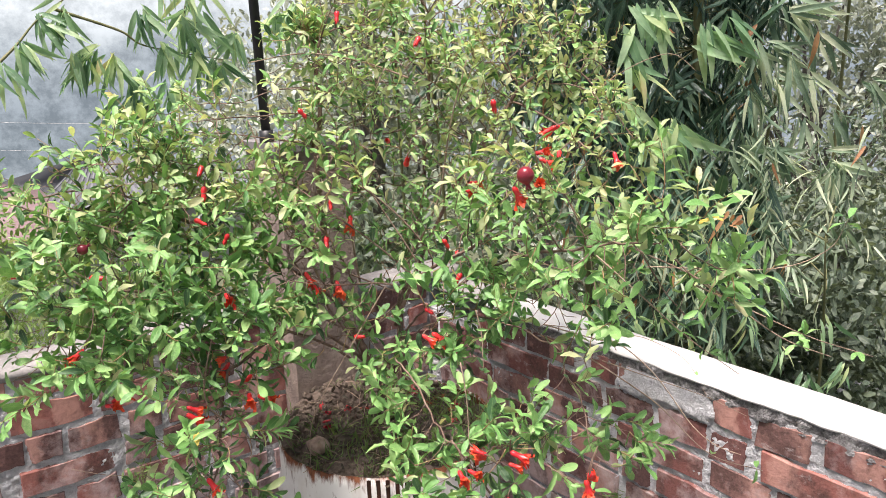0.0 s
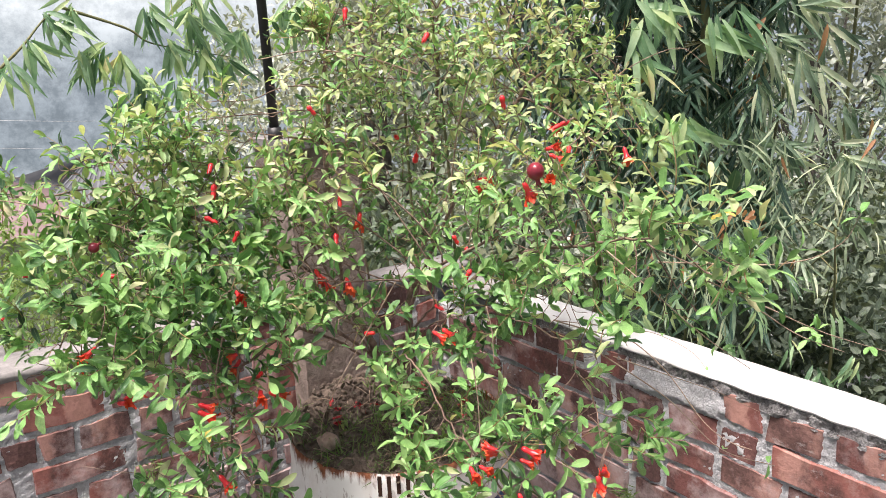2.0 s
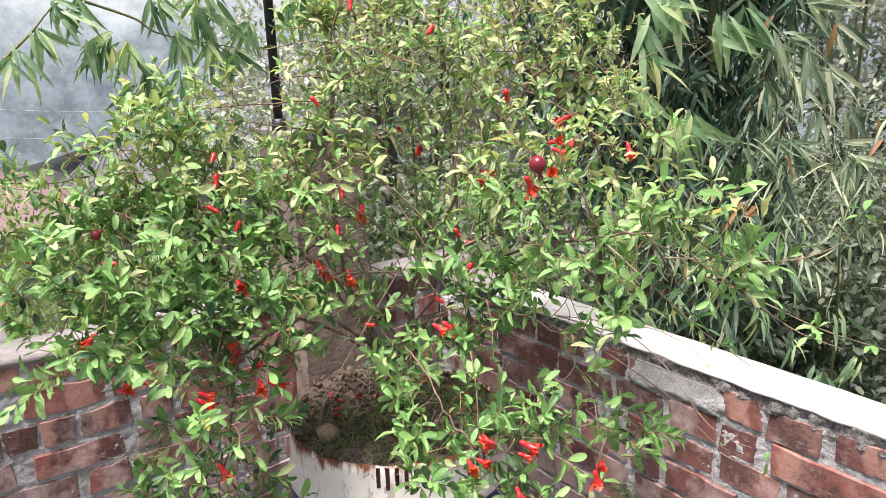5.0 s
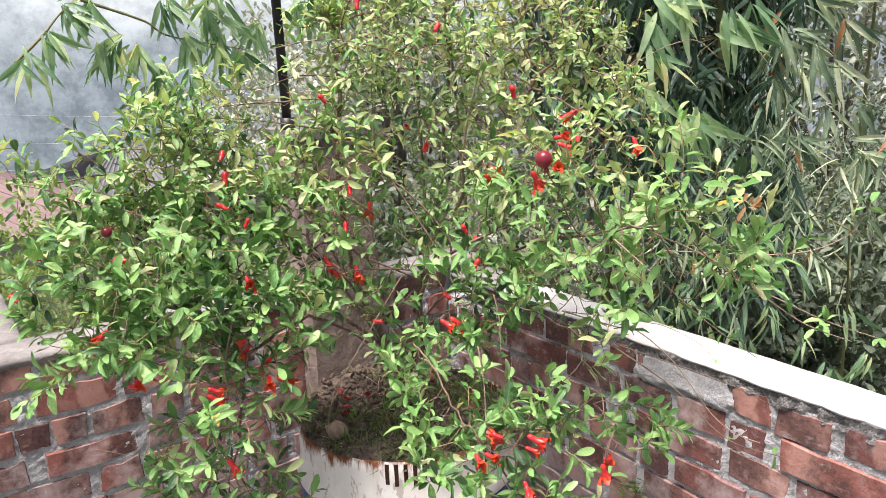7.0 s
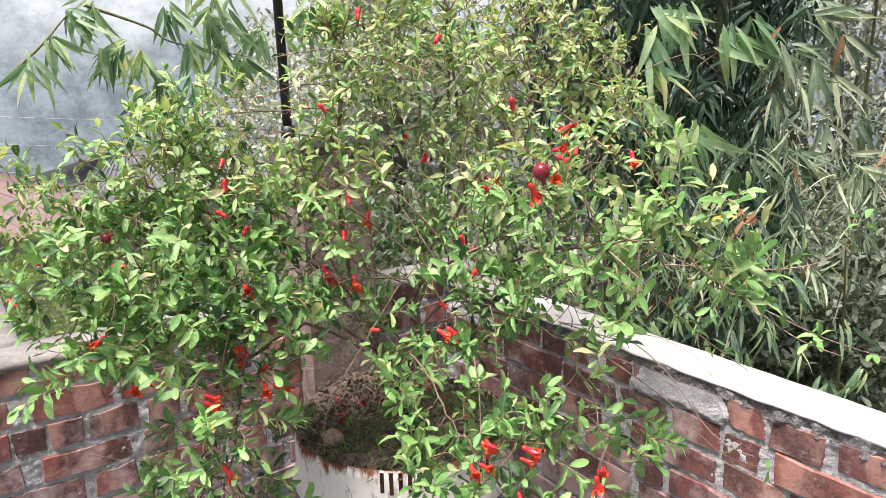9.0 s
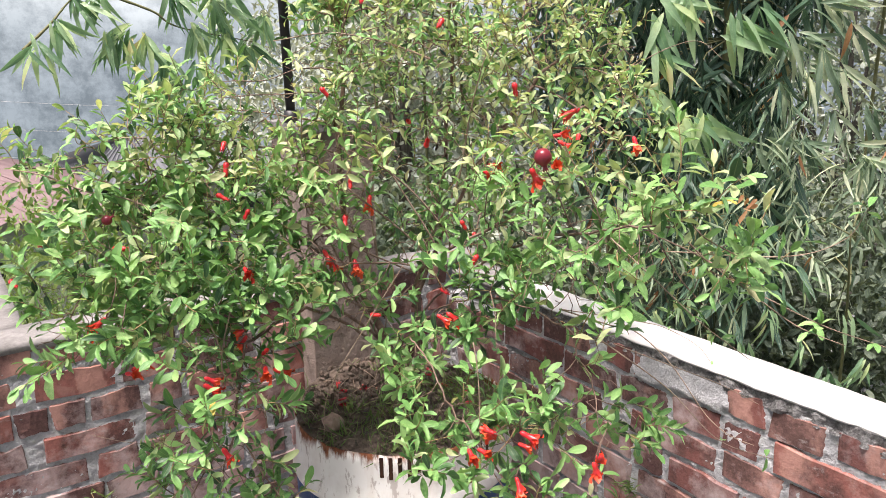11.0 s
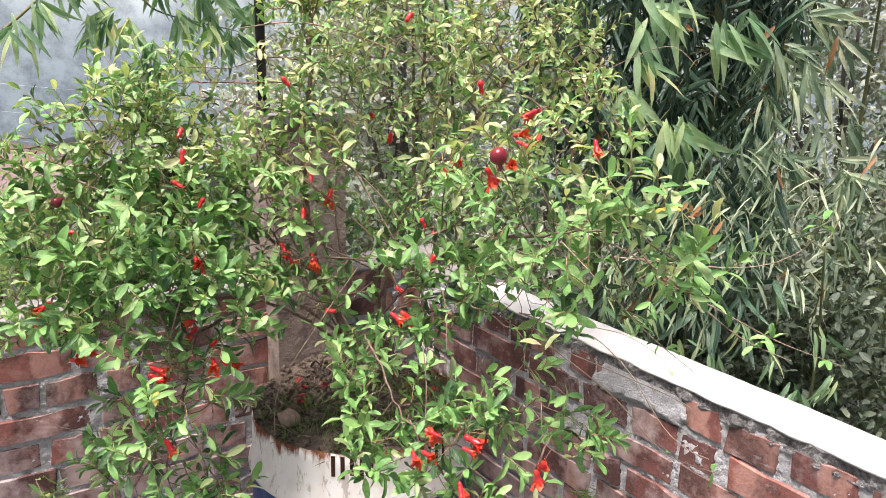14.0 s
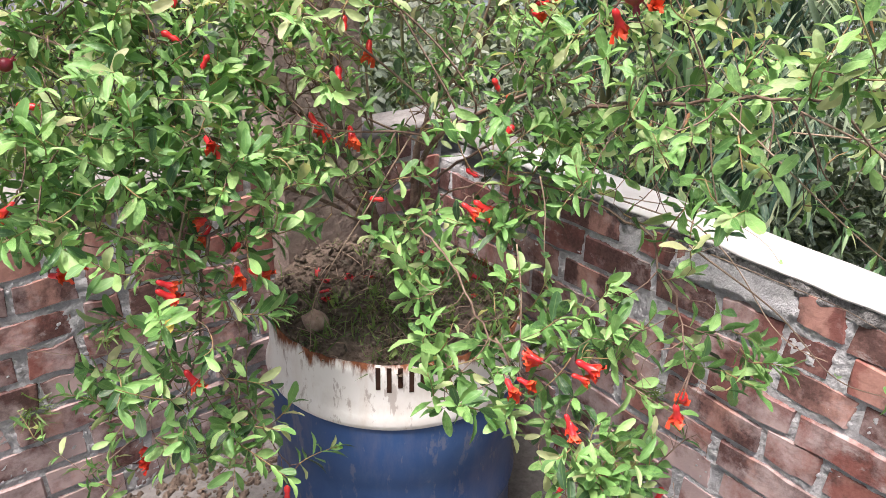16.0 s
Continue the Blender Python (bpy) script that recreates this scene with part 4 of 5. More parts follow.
# ---- flowers, buds and fruit ----
def calyx_mesh():
    bm = bmesh.new()
    prof = [(0.0010, 0.0), (0.0040, 0.0025), (0.0056, 0.008), (0.0050, 0.014), (0.0055, 0.019), (0.0074, 0.025)]
    rings = lathe(bm, prof, 12)
    bm.faces.new(rings[0][::-1])
    top = rings[-1]
    for k in range(6):                      # six pointed lobes that curl out
        a = 2 * math.pi * (2 * k + 0.5) / 12
        tip = bm.verts.new((0.0110 * math.cos(a), 0.0110 * math.sin(a), 0.0345))
        bm.faces.new((top[2 * k], top[(2 * k + 1) % 12], tip))
    me = bpy.data.meshes.new("calyx")
    bm.normal_update()
    bm.to_mesh(me)
    bm.free()
    me.shade_smooth()
    me.materials.append(RED)
    return me


def petal_mesh():
    bm = bmesh.new()
    for k in range(7):
        a0 = 2 * math.pi * k / 7
        rows = []
        for j in range(4):
            u = j / 3
            r = 0.002 + 0.0115 * u * (1 - 0.35 * (k % 2))
            z = 0.022 + 0.021 * u - 0.003 * u * u
            w = 0.003 + 0.0105 * math.sin(math.pi * (0.25 + 0.6 * u))
            row = []
            for i in range(4):
                t = i / 3 - 0.5
                c = Vector((r * math.cos(a0) - w * t * math.sin(a0), r * math.sin(a0) + w * t * math.cos(a0), z))
                row.append(bm.verts.new(c + 0.0095 * u * Vector(noise.noise_vector(c * 240 + Vector((k, 0, 0))))))
            rows.append(row)
        for p, q in zip(rows, rows[1:]):
            for i in range(3):
                bm.faces.new((p[i], p[i + 1], q[i + 1], q[i]))
    me = bpy.data.meshes.new("petals")
    bm.normal_update()
    bm.to_mesh(me)
    bm.free()
    me.shade_smooth()
    me.materials.append(PETAL)
    return me


def bud_mesh():
    bm = bmesh.new()
    rings = lathe(bm, [(0.001, 0.0), (0.0036, 0.0015), (0.0056, 0.005), (0.0058, 0.009), (0.0044, 0.013), (0.0040, 0.016), (0.0052, 0.020)], 12)
    bm.faces.new(rings[0][::-1])
    top = rings[-1]
    for k in range(6):                      # six lobes that nearly close
        a = 2 * math.pi * (2 * k + 0.5) / 12
        tip = bm.verts.new((0.0030 * math.cos(a), 0.0030 * math.sin(a), 0.0285 + 0.002 * (k % 2)))
        bm.faces.new((top[2 * k], top[(2 * k + 1) % 12], tip))
        bm.faces.new((top[(2 * k + 1) % 12], top[(2 * k + 2) % 12], tip))
    me = bpy.data.meshes.new("bud")
    bm.normal_update()
    bm.to_mesh(me)
    bm.free()
    me.shade_smooth()
    me.materials.append(RED)
    return me


CALYX_ME, PETAL_ME, BUD_ME = calyx_mesh(), petal_mesh(), bud_mesh()


def stalk_to(at):
    """A short stalk from a flower to the nearest twig."""
    i = int(np.linalg.norm(lb - np.array(at), axis=1).argmin())
    a, b = Vector(at), Vector(lb[i])
    mid = (a + b) / 2 + Vector((0, 0, 0.006))
    v, f = tube([a - Vector(ORIGIN), mid - Vector(ORIGIN), b - Vector(ORIGIN)], [0.0014, 0.0011, 0.0011], 5)
    mesh_object("stalk", v, f, BARK, shrub, smooth=True)


def bloom(kind, at, heading, size=1.0):
    """A flower or bud at a place, its mouth turned along heading."""
    ob = new("flower" if kind == "flower" else "flower_bud", CALYX_ME if kind != "bud" else BUD_ME)
    ob.parent = shrub
    tagged(ob, "open scarlet flower with crumpled petals" if kind == "flower" else "closed waxy red flower bud")
    q = Vector(heading).to_track_quat("Z", "Y").to_matrix().to_4x4()
    ob.matrix_basis = Matrix.Translation(Vector(at) - Vector(ORIGIN)) @ q @ Matrix.Diagonal((size, size, size, 1))
    if kind == "flower":
        p = new("petals", PETAL_ME)
        p.parent = ob
        tagged(p, "crumpled orange-red petals")
    stalk_to(at)
    return ob


rng = np.random.default_rng(8)
for p in OPEN:
    h = np.array([0.15, -0.35, -1.0]) + 0.8 * rng.normal(size=3)
    bloom("flower", p, h, rng.uniform(0.7, 1.0))
    if rng.uniform() < 0.65:
        bloom("flower", np.array(p) + rng.normal(size=3) * 0.012, h + rng.normal(size=3) * 0.5, rng.uniform(0.65, 0.9))
for p in BUDS:
    h = np.array([0.0, -0.3, -0.6]) + 0.6 * rng.normal(size=3)
    bloom("bud", p, h, rng.uniform(0.75, 1.1))


def fruit(at, r, heading, label):
    bm = bmesh.new()
    rings = lathe(bm, [(0.1, -0.99), (0.5, -0.88), (0.85, -0.5), (1.0, 0.0), (0.9, 0.45), (0.55, 0.8), (0.28, 0.95), (0.24, 1.15), (0.34, 1.4)], 18)
    bm.faces.new(rings[0][::-1])
    top = rings[-1]
    for k in range(6):
        a = 2 * math.pi * (3 * k + 1) / 18
        tip = bm.verts.new((0.5 * math.cos(a), 0.5 * math.sin(a), 1.8))
        bm.faces.new((top[3 * k], top[3 * k + 1], top[(3 * k + 2) % 18], tip))
    ob = part("fruit", bm, FRUIT, shrub, label, smooth=True)
    q = Vector(heading).to_track_quat("Z", "Y").to_matrix().to_4x4()
    ob.matrix_basis = Matrix.Translation(Vector(at) - Vector(ORIGIN)) @ q @ Matrix.Diagonal((r, r, r, 1))
    stalk_to(at)


fruit(FRUITS[0], 0.0155, (0.1, -0.2, -1), "small dark red young pomegranate")
fruit(FRUITS[1], 0.014, (0, -0.1, -1), "small dark red young pomegranate")
fruit(FRUITS[2], 0.010, (0.8, -0.2, 0.5), "small dark red young pomegranate")

FALLEN_ME = CALYX_ME.copy()
FALLEN_ME.materials.clear()
FALLEN_ME.materials.append(WITHERED)
# fallen flowers on the soil
for k, (dx, dy) in enumerate(((-0.155, 0.045), (-0.145, 0.075), (-0.086, 0.085), (-0.07, 0.07), (-0.05, 0.06), (-0.10, 0.10), (-0.06, 0.10), (-0.03, 0.085), (0.175, -0.02), (0.20, 0.03), (0.215, -0.03), (0.157, -0.09), (0.19, 0.06), (0.15, 0.05), (0.12, 0.09), (-0.12, 0.13), (0.16, 0.10))):
    ob = new("fallen_flower", FALLEN_ME)
    ob.matrix_world = pose(DRUM[0] + dx, DRUM[1] + dy, soil_z(dx, dy) + 0.006, 70 + 9 * (k % 5), 11 * (k % 4), 57 * k) @ Matrix.Diagonal((1.0, 0.6, 0.75 + 0.1 * (k % 3), 1))
    tagged(ob, "fallen red pomegranate flower lying on soil", "fallen flower", "fallen flowers on the soil")

straggler([(-0.52, -0.60, 1.00), (-0.62, -0.62, 0.90), (-0.71, -0.60, 0.76), (-0.72, -0.58, 0.64)], 0.0016, 0, 1)
straggler([(-0.44, -1.10, 0.97), (-0.38, -1.20, 0.90), (-0.33, -1.27, 0.82), (-0.25, -1.32, 0.78)], 0.0014, 3, 2)
straggler([(-0.33, -1.22, 1.10), (-0.25, -1.28, 1.05), (-0.17, -1.34, 1.00), (-0.08, -1.40, 0.96)], 0.0014, 9, 3)
straggler([(-0.36, -1.16, 1.12), (-0.24, -1.30, 1.12), (-0.18, -1.36, 1.15), (-0.16, -1.38, 1.20)], 0.0012, 6, 4)
straggler([(-0.88, -0.55, 0.98), (-0.92, -0.58, 0.85), (-0.85, -0.60, 0.75), (-0.88, -0.60, 0.66)], 0.0018, 4, 5)
straggler([(-0.42, -1.12, 0.96), (-0.36, -1.18, 0.93), (-0.30, -1.24, 0.90), (-0.24, -1.28, 0.86)], 0.0010, 0, 6)
straggler([(-0.25, -0.80, 0.90), (-0.12, -0.828, 0.842), (-0.10, -0.884, 0.839), (-0.07, -0.961, 0.779), (-0.045, -1.034, 0.687), (-0.03, -1.086, 0.654), (-0.02, -1.138, 0.65)], 0.0017, 0, 25)
straggler([(-0.25, -0.80, 0.90), (-0.06, -0.849, 0.845), (0.02, -0.868, 0.815), (0.03, -0.96, 0.79), (-0.012, -1.046, 0.747)], 0.0011, 4, 26, 2, (0.010, 0.018))
straggler([(-0.13, -0.79, 1.36), (0.088, -0.676, 1.402), (0.142, -0.739, 1.444), (0.181, -0.788, 1.454), (0.211, -0.829, 1.414)], 0.0014, 0, 27)
straggler([(-0.931, -0.522, 0.972), (-0.917, -0.551, 0.907), (-0.906, -0.575, 0.853), (-0.899, -0.595, 0.804)], 0.0018, 3, 7)
straggler([(-0.980, -0.522, 0.984), (-0.981, -0.538, 0.931), (-0.962, -0.564, 0.888), (-0.980, -0.568, 0.836)], 0.0014, 4, 8)
straggler([(-0.97, -0.50, 0.69), (-1.041, -0.42, 0.667), (-1.085, -0.38, 0.667), (-1.138, -0.34, 0.682)], 0.0010, 0, 9)
straggler([(-0.512, -0.898, 1.016), (-0.511, -0.911, 0.976), (-0.516, -0.920, 0.935), (-0.520, -0.926, 0.903)], 0.0013, 3, 10)
straggler([(-0.563, -0.914, 0.933), (-0.566, -0.933, 0.864), (-0.577, -0.950, 0.784), (-0.588, -0.969, 0.695)], 0.0013, 8, 11)
straggler([(-0.514, -1.091, 0.783), (-0.492, -1.111, 0.764), (-0.471, -1.131, 0.745), (-0.452, -1.146, 0.736)], 0.0010, 3, 12)
straggler([(-0.392, -1.064, 1.138), (-0.396, -1.084, 1.063), (-0.392, -1.104, 1.006), (-0.385, -1.120, 0.969)], 0.0014, 6, 13)
straggler([(-0.415, -0.592, 1.423), (-0.498, -0.525, 1.464), (-0.593, -0.455, 1.486), (-0.694, -0.392, 1.472)], 0.0024, 10, 14)
straggler([(-0.983, -0.495, 1.068), (-1.006, -0.498, 1.006), (-1.023, -0.506, 0.944), (-1.039, -0.511, 0.892)], 0.0012, 2, 15)
straggler([(-0.880, -0.559, 0.560), (-0.863, -0.593, 0.497), (-0.858, -0.612, 0.471), (-0.875, -0.610, 0.453)], 0.0013, 2, 16)
straggler([(-0.47, -0.40, 0.95), (-0.50, -0.43, 1.10), (-0.49, -0.45, 1.25), (-0.50, -0.47, 1.40)], 0.0030, 8, 17)
straggler([(-0.40, -0.50, 1.00), (-0.36, -0.58, 1.16), (-0.35, -0.62, 1.32), (-0.33, -0.66, 1.46)], 0.0030, 8, 18)
straggler([(-0.60, -0.45, 1.00), (-0.66, -0.48, 1.12), (-0.70, -0.47, 1.24), (-0.73, -0.45, 1.36)], 0.0028, 8, 19)
straggler([(-0.948, -0.417, 1.133), (-1.022, -0.393, 1.177), (-1.093, -0.398, 1.201), (-1.157, -0.405, 1.237), (-1.213, -0.398, 1.254)], 0.0022, 30, 20, 6, (0.024, 0.040))
straggler([(-0.955, -0.331, 1.285), (-1.016, -0.318, 1.288), (-1.072, -0.33, 1.282), (-1.086, -0.327, 1.289), (-1.081, -0.325, 1.316)], 0.0014, 5, 21, 22, (0.028, 0.042))
straggler([(-0.946, -0.345, 1.187), (-0.978, -0.328, 1.269), (-0.997, -0.301, 1.291), (-1.006, -0.299, 1.297)], 0.0016, 10, 22, 10)
straggler([(-0.438, -1.12, 1.147), (-0.423, -1.21, 1.089), (-0.412, -1.286, 1.042), (-0.387, -1.352, 1.001)], 0.0013, 12, 23, 8, (0.014, 0.028))
straggler([(-0.418, -1.183, 1.164), (-0.386, -1.274, 1.13), (-0.358, -1.342, 1.083), (-0.323, -1.385, 1.046), (-0.275, -1.428, 1.02)], 0.0014, 14, 24, 4, (0.016, 0.032))

def odd_leaf(at, size, mat, label, seed, count=1):
    """Single leaves of another colour."""
    rng = np.random.default_rng(seed)
    b = np.tile(np.array(at) - ORIGIN, (count, 1)) + rng.normal(size=(count, 3)) * 0.004 * (count > 1)
    d = np.array([[-0.3, -0.5, -0.9]]) + (count > 1) * (unit(rng, count) + np.array([[0.6, -0.2, 1.1]]))
    leaf_part("odd_leaf", OBLONG_FLAT, b, frames_for(d, np.array([[-0.4, -0.8, 0.5]]) + 0.2 * rng.normal(size=(count, 3))), np.full(count, size), mat, shrub, label, "")


odd_leaf((-0.955, -0.625, 0.825), 0.036, YELLOW, "yellowed leaf about to fall", 1)
odd_leaf((-0.445, -1.367, 1.235), 0.014, DEAD, "orange-brown young shoot", 2, 6)
odd_leaf((-0.475, -1.345, 1.245), 0.013, YELLOW, "pale yellow shoot leaves", 3, 4)


def wall_weed(at, out_dir, size, seed):
    """A small weed rooted in a mortar joint."""
    rng = np.random.default_rng(seed)
    weed = thing("wall_weed", "small green weed growing out of a mortar joint", "weed", "weeds in the walls", at=at)
    n = 42
    d = unit(rng, n) + np.array(out_dir) * 1.2
    leaf_part("leaves", LANCE, rng.normal(size=(n, 3)) * size * 0.25, frames_for(d, unit(rng, n)), rng.uniform(0.4, 1.0, n) * size, GRASS, weed)


wall_weed((-0.004, -0.81, 0.385), (-0.9, -0.2, 0.3), 0.05, 1)
wall_weed((-0.935, -0.004, 0.455), (0, -0.9, 0.3), 0.05, 2)
wall_weed((-1.10, -0.004, 0.32), (0, -0.9, 0.2), 0.06, 3)

# ---- bamboo ----
def spray_leaves(rng, tips, lo, hi, per, fan=0.8, hang=0.8):
    """Fans of drooping bamboo leaves, one fan at each tip."""
    base, dirs, size = [], [], []
    for t in tips:
        a = rng.uniform(0, 2 * math.pi)
        steep = rng.uniform() < 0.5
        run = np.array([math.cos(a), math.sin(a), 0.0]) * (0.35 if steep else 0.9) + np.array([0, 0, -1.0 if steep else rng.uniform(-0.6, 0.0)])
        side = np.array([0.825, -0.565, 0.0]) if steep else np.array([-math.sin(a), math.cos(a), 0.0])
        side = side + rng.normal(size=3) * 0.35
        reach = rng.uniform(0.22, 0.36) if steep else 0.18
        count = rng.integers(*per) + (4 if steep else 0)
        big = rng.uniform(lo, hi)
        for k in range(count):
            u = k / count
            base.append(t + run * reach * (u - 1) + np.array([0, 0, -0.05 * u * u]) + rng.normal(size=3) * 0.006)
            w = (1 if k % 2 else -1) * rng.uniform(0.35, 0.95) * (1.1 - 0.7 * u)
            dirs.append(run * rng.uniform(0.4, 0.8) * fan + side * w + np.array([0, 0, -hang * rng.uniform(0.2, 0.9)]))
            size.append(big * rng.uniform(0.7, 1.1) * (0.75 + 0.35 * math.sin(math.pi * (u * 0.8 + 0.15))))
    return np.array(base), np.array(dirs), np.array(size)


def bamboo(name_label, culms, regions, seed, lo, hi, per=(5, 10), dead=0.03, mat=None, fans=(), shape=LONG, lean=0.0, fan_count=(8, 13), fan_size=(0.10, 0.17), fan_mat=None, culm=0.03):
    """A clump: tapering jointed culms, thin side twigs and fans of long narrow leaves."""
    rng = np.random.default_rng(seed)
    foot = culms[0][0]
    clump = thing("bamboo", name_label, "bamboo", at=tuple(foot))
    foot = np.array(foot)
    nodes = []
    for path, thick in ((c, culm if c[0][2] < 0 else 0.006) for c in culms):
        pts = spline(path, 40)
        rad = np.linspace(thick, thick * 0.25, 40) * (1 + 0.12 * (np.arange(40) % 4 == 0))
        v, f = tube([p - foot for p in pts], list(rad), 8)
        mesh_object("culm", v, f, CULM, clump, smooth=True)
        nodes.append(pts)
    nodes = np.concatenate(nodes)
    tips = []
    for c, half, k in regions:
        knots = np.array(c) + rng.uniform(-1, 1, (max(2, k // 6), 3)) * np.array(half)
        tips.append(knots[rng.integers(len(knots), size=k)] + rng.normal(size=(k, 3)) * np.array([0.07, 0.07, 0.09]))
    tips = np.concatenate(tips)
    verts, faces = [], []
    for t in tips[:: 2]:
        i = int(np.linalg.norm(nodes - t, axis=1).argmin())
        a = t + (nodes[i] - t) * min(1.0, 0.5 / max(np.linalg.norm(nodes[i] - t), 1e-3)) + np.array([0, 0, 0.1])
        v, f = tube([(a - foot), ((a + t) / 2 - foot + np.array([0, 0, 0.05])), (t - foot)], [0.003, 0.0022, 0.0014], 4)
        faces += [tuple(q + len(verts) for q in g) for g in f]
        verts += v
    mesh_object("brushwood", verts, faces, CULM, clump, smooth=True)["kind"] = "stuff"
    b, d, s = spray_leaves(rng, tips, lo, hi, per)
    turns = frames_for(d, unit(rng, len(b)) + np.array([0, 0, 0.8]))
    old = rng.uniform(size=len(b)) < dead
    leaf_part("foliage", shape, b[~old] - foot, turns[~old], s[~old], mat or BAMBOO, clump)
    if len(fans):
        fb, fd, fs = [], [], []
        for q in fans:
            a0 = rng.uniform(-0.5, 0.5) + lean
            for j in range(rng.integers(*fan_count)):
                a1 = a0 + rng.uniform(-0.85, 0.85)
                fb.append(np.array(q) + rng.normal(size=3) * np.array([0.012, 0.012, 0.016]))
                fd.append(np.array([0.825, -0.565, 0]) * math.sin(a1) + np.array([-0.4, -0.6, 0]) * rng.uniform(0, 0.7) + np.array([0, 0, -math.cos(a1)]))
                fs.append(rng.uniform(*fan_size))
        fb, fd, fs = np.array(fb), np.array(fd), np.array(fs)
        leaf_part("hanging_leaves", LANCE if fan_mat else STRAP, fb - foot, frames_for(fd, unit(rng, len(fb)) + np.array([-0.6, -0.8, 0.6])), fs, fan_mat or BAMBOO_PALE, clump, "paler hanging leaf fan")
    leaf_part("dead_foliage", LONG, b[old] - foot, turns[old], s[old], DEAD, clump)
    return clump


bamboo("tall bamboo clump with dense drooping dark green leaves", [
    [out(1.2, 3.4, -3.6), out(1.15, 3.3, 0.5), out(1.0, 3.0, 2.2), out(0.6, 2.6, 2.9)],
    [out(1.6, 3.9, -3.6), out(1.6, 3.8, 0.8), out(1.5, 3.5, 2.6), out(1.2, 3.0, 3.4)],
    [out(0.9, 3.9, -3.6), out(0.8, 3.8, 0.8), out(0.5, 3.5, 2.4), out(0.1, 3.0, 2.8)]], [
    (out(0.9, 3.3, 1.45), (0.36, 0.30, 0.45), 280), (out(0.85, 3.05, 1.05), (0.30, 0.22, 0.25), 60), (out(0.95, 2.9, 0.7), (0.35, 0.35, 0.2), 60),
    # last two: unseen foliage overhead, added to shade the leaves below
    (out(0.4, 3.2, 1.6), (0.35, 0.35, 0.25), 40), (out(1.0, 3.7, 2.5), (0.5, 0.4, 0.4), 60), (out(0.75, 3.25, 2.3), (0.45, 0.5, 0.2), 170)], 41, 0.10, 0.18, (6, 12), 0.012,
    fans=[(0.65, -0.428, 1.239), (0.659, -0.442, 1.232), (0.634, -0.409, 1.234), (0.625, -0.308, 1.599), (0.664, -0.357, 1.599), (0.797, -0.446, 1.529), (0.777, -0.417, 1.511), (0.556, -0.302, 1.553), (0.564, -0.308, 1.444), (0.519, -0.337, 1.335), (0.871, -0.469, 1.574), (0.65, -0.16, 1.0), (0.75, -0.21, 0.97)], lean=0.2, fan_count=(5, 9), fan_size=(0.12, 0.20))
slender = bamboo("slender bamboo with thin grey-green leaves and paler fans", [
    [out(1.9, 3.6, -3.6), out(1.85, 3.5, 0.5), out(1.7, 3.2, 1.9), out(1.4, 2.8, 2.5)],
    [out(1.5, 3.7, -3.6), out(1.55, 3.6, 0.5), out(1.6, 3.3, 1.6), out(1.8, 2.8, 2.1)]], [
    (out(1.32, 3.4, 1.45), (0.16, 0.22, 0.40), 26), (out(1.30, 3.2, 0.85), (0.36, 0.26, 0.28), 24)], 43, 0.07, 0.12, (6, 12), 0.012, BAMBOO_GREY,
    [(1.043, -0.453, 1.487), (1.066, -0.49, 1.467), (1.076, -0.511, 1.358), (1.087, -0.53, 1.561), (1.149, -0.54, 1.587), (1.18, -0.591, 1.504), (1.012, -0.534, 1.135), (1.024, -0.558, 1.122), (1.147, -0.681, 1.103), (1.154, -0.697, 1.094), (1.199, -0.643, 1.239), (1.156, -0.562, 1.235), (1.04, -0.456, 1.305), (1.247, -0.727, 1.348), (1.093, -0.536, 1.429), (0.984, -0.478, 1.181), (1.17, -0.573, 1.371), (0.911, -0.465, 1.15)], LANCE, 0.55, (8, 12), (0.11, 0.18), BAMBOO_GREY, 0.011)
bamboo("low bamboo twigs with small light leaves behind the parapet", [
    [(0.95, -0.2, -3.6), (0.9, -0.25, -0.5), (0.75, -0.4, 0.5), (0.6, -0.5, 0.95)],
    [(1.05, -0.7, -3.6), (1.0, -0.75, -0.4), (0.85, -0.85, 0.5), (0.72, -0.9, 0.95)]], [
    ((0.62, -0.55, 0.72), (0.24, 0.26, 0.16), 34), ((0.78, -0.80, 0.74), (0.15, 0.22, 0.18), 8)], 44, 0.06, 0.10, (6, 11), 0.02, BAMBOO_GREY,
    [(0.46, -0.36, 0.7), (0.42, -0.49, 0.67), (0.55, -0.49, 0.68), (0.51, -0.63, 0.64), (0.55, -0.72, 0.61), (0.69, -0.7, 0.66), (0.63, -0.83, 0.62), (0.72, -0.51, 0.75), (0.8, -0.62, 0.78), (0.77, -0.77, 0.76), (0.71, -0.92, 0.71), (0.61, -1.03, 0.63), (0.56, -0.97, 0.58), (0.69, -0.43, 0.82), (0.36, -0.6, 0.66), (0.57, -0.31, 0.76)], LANCE, 0.4, (6, 10), (0.05, 0.09), culm=0.009)
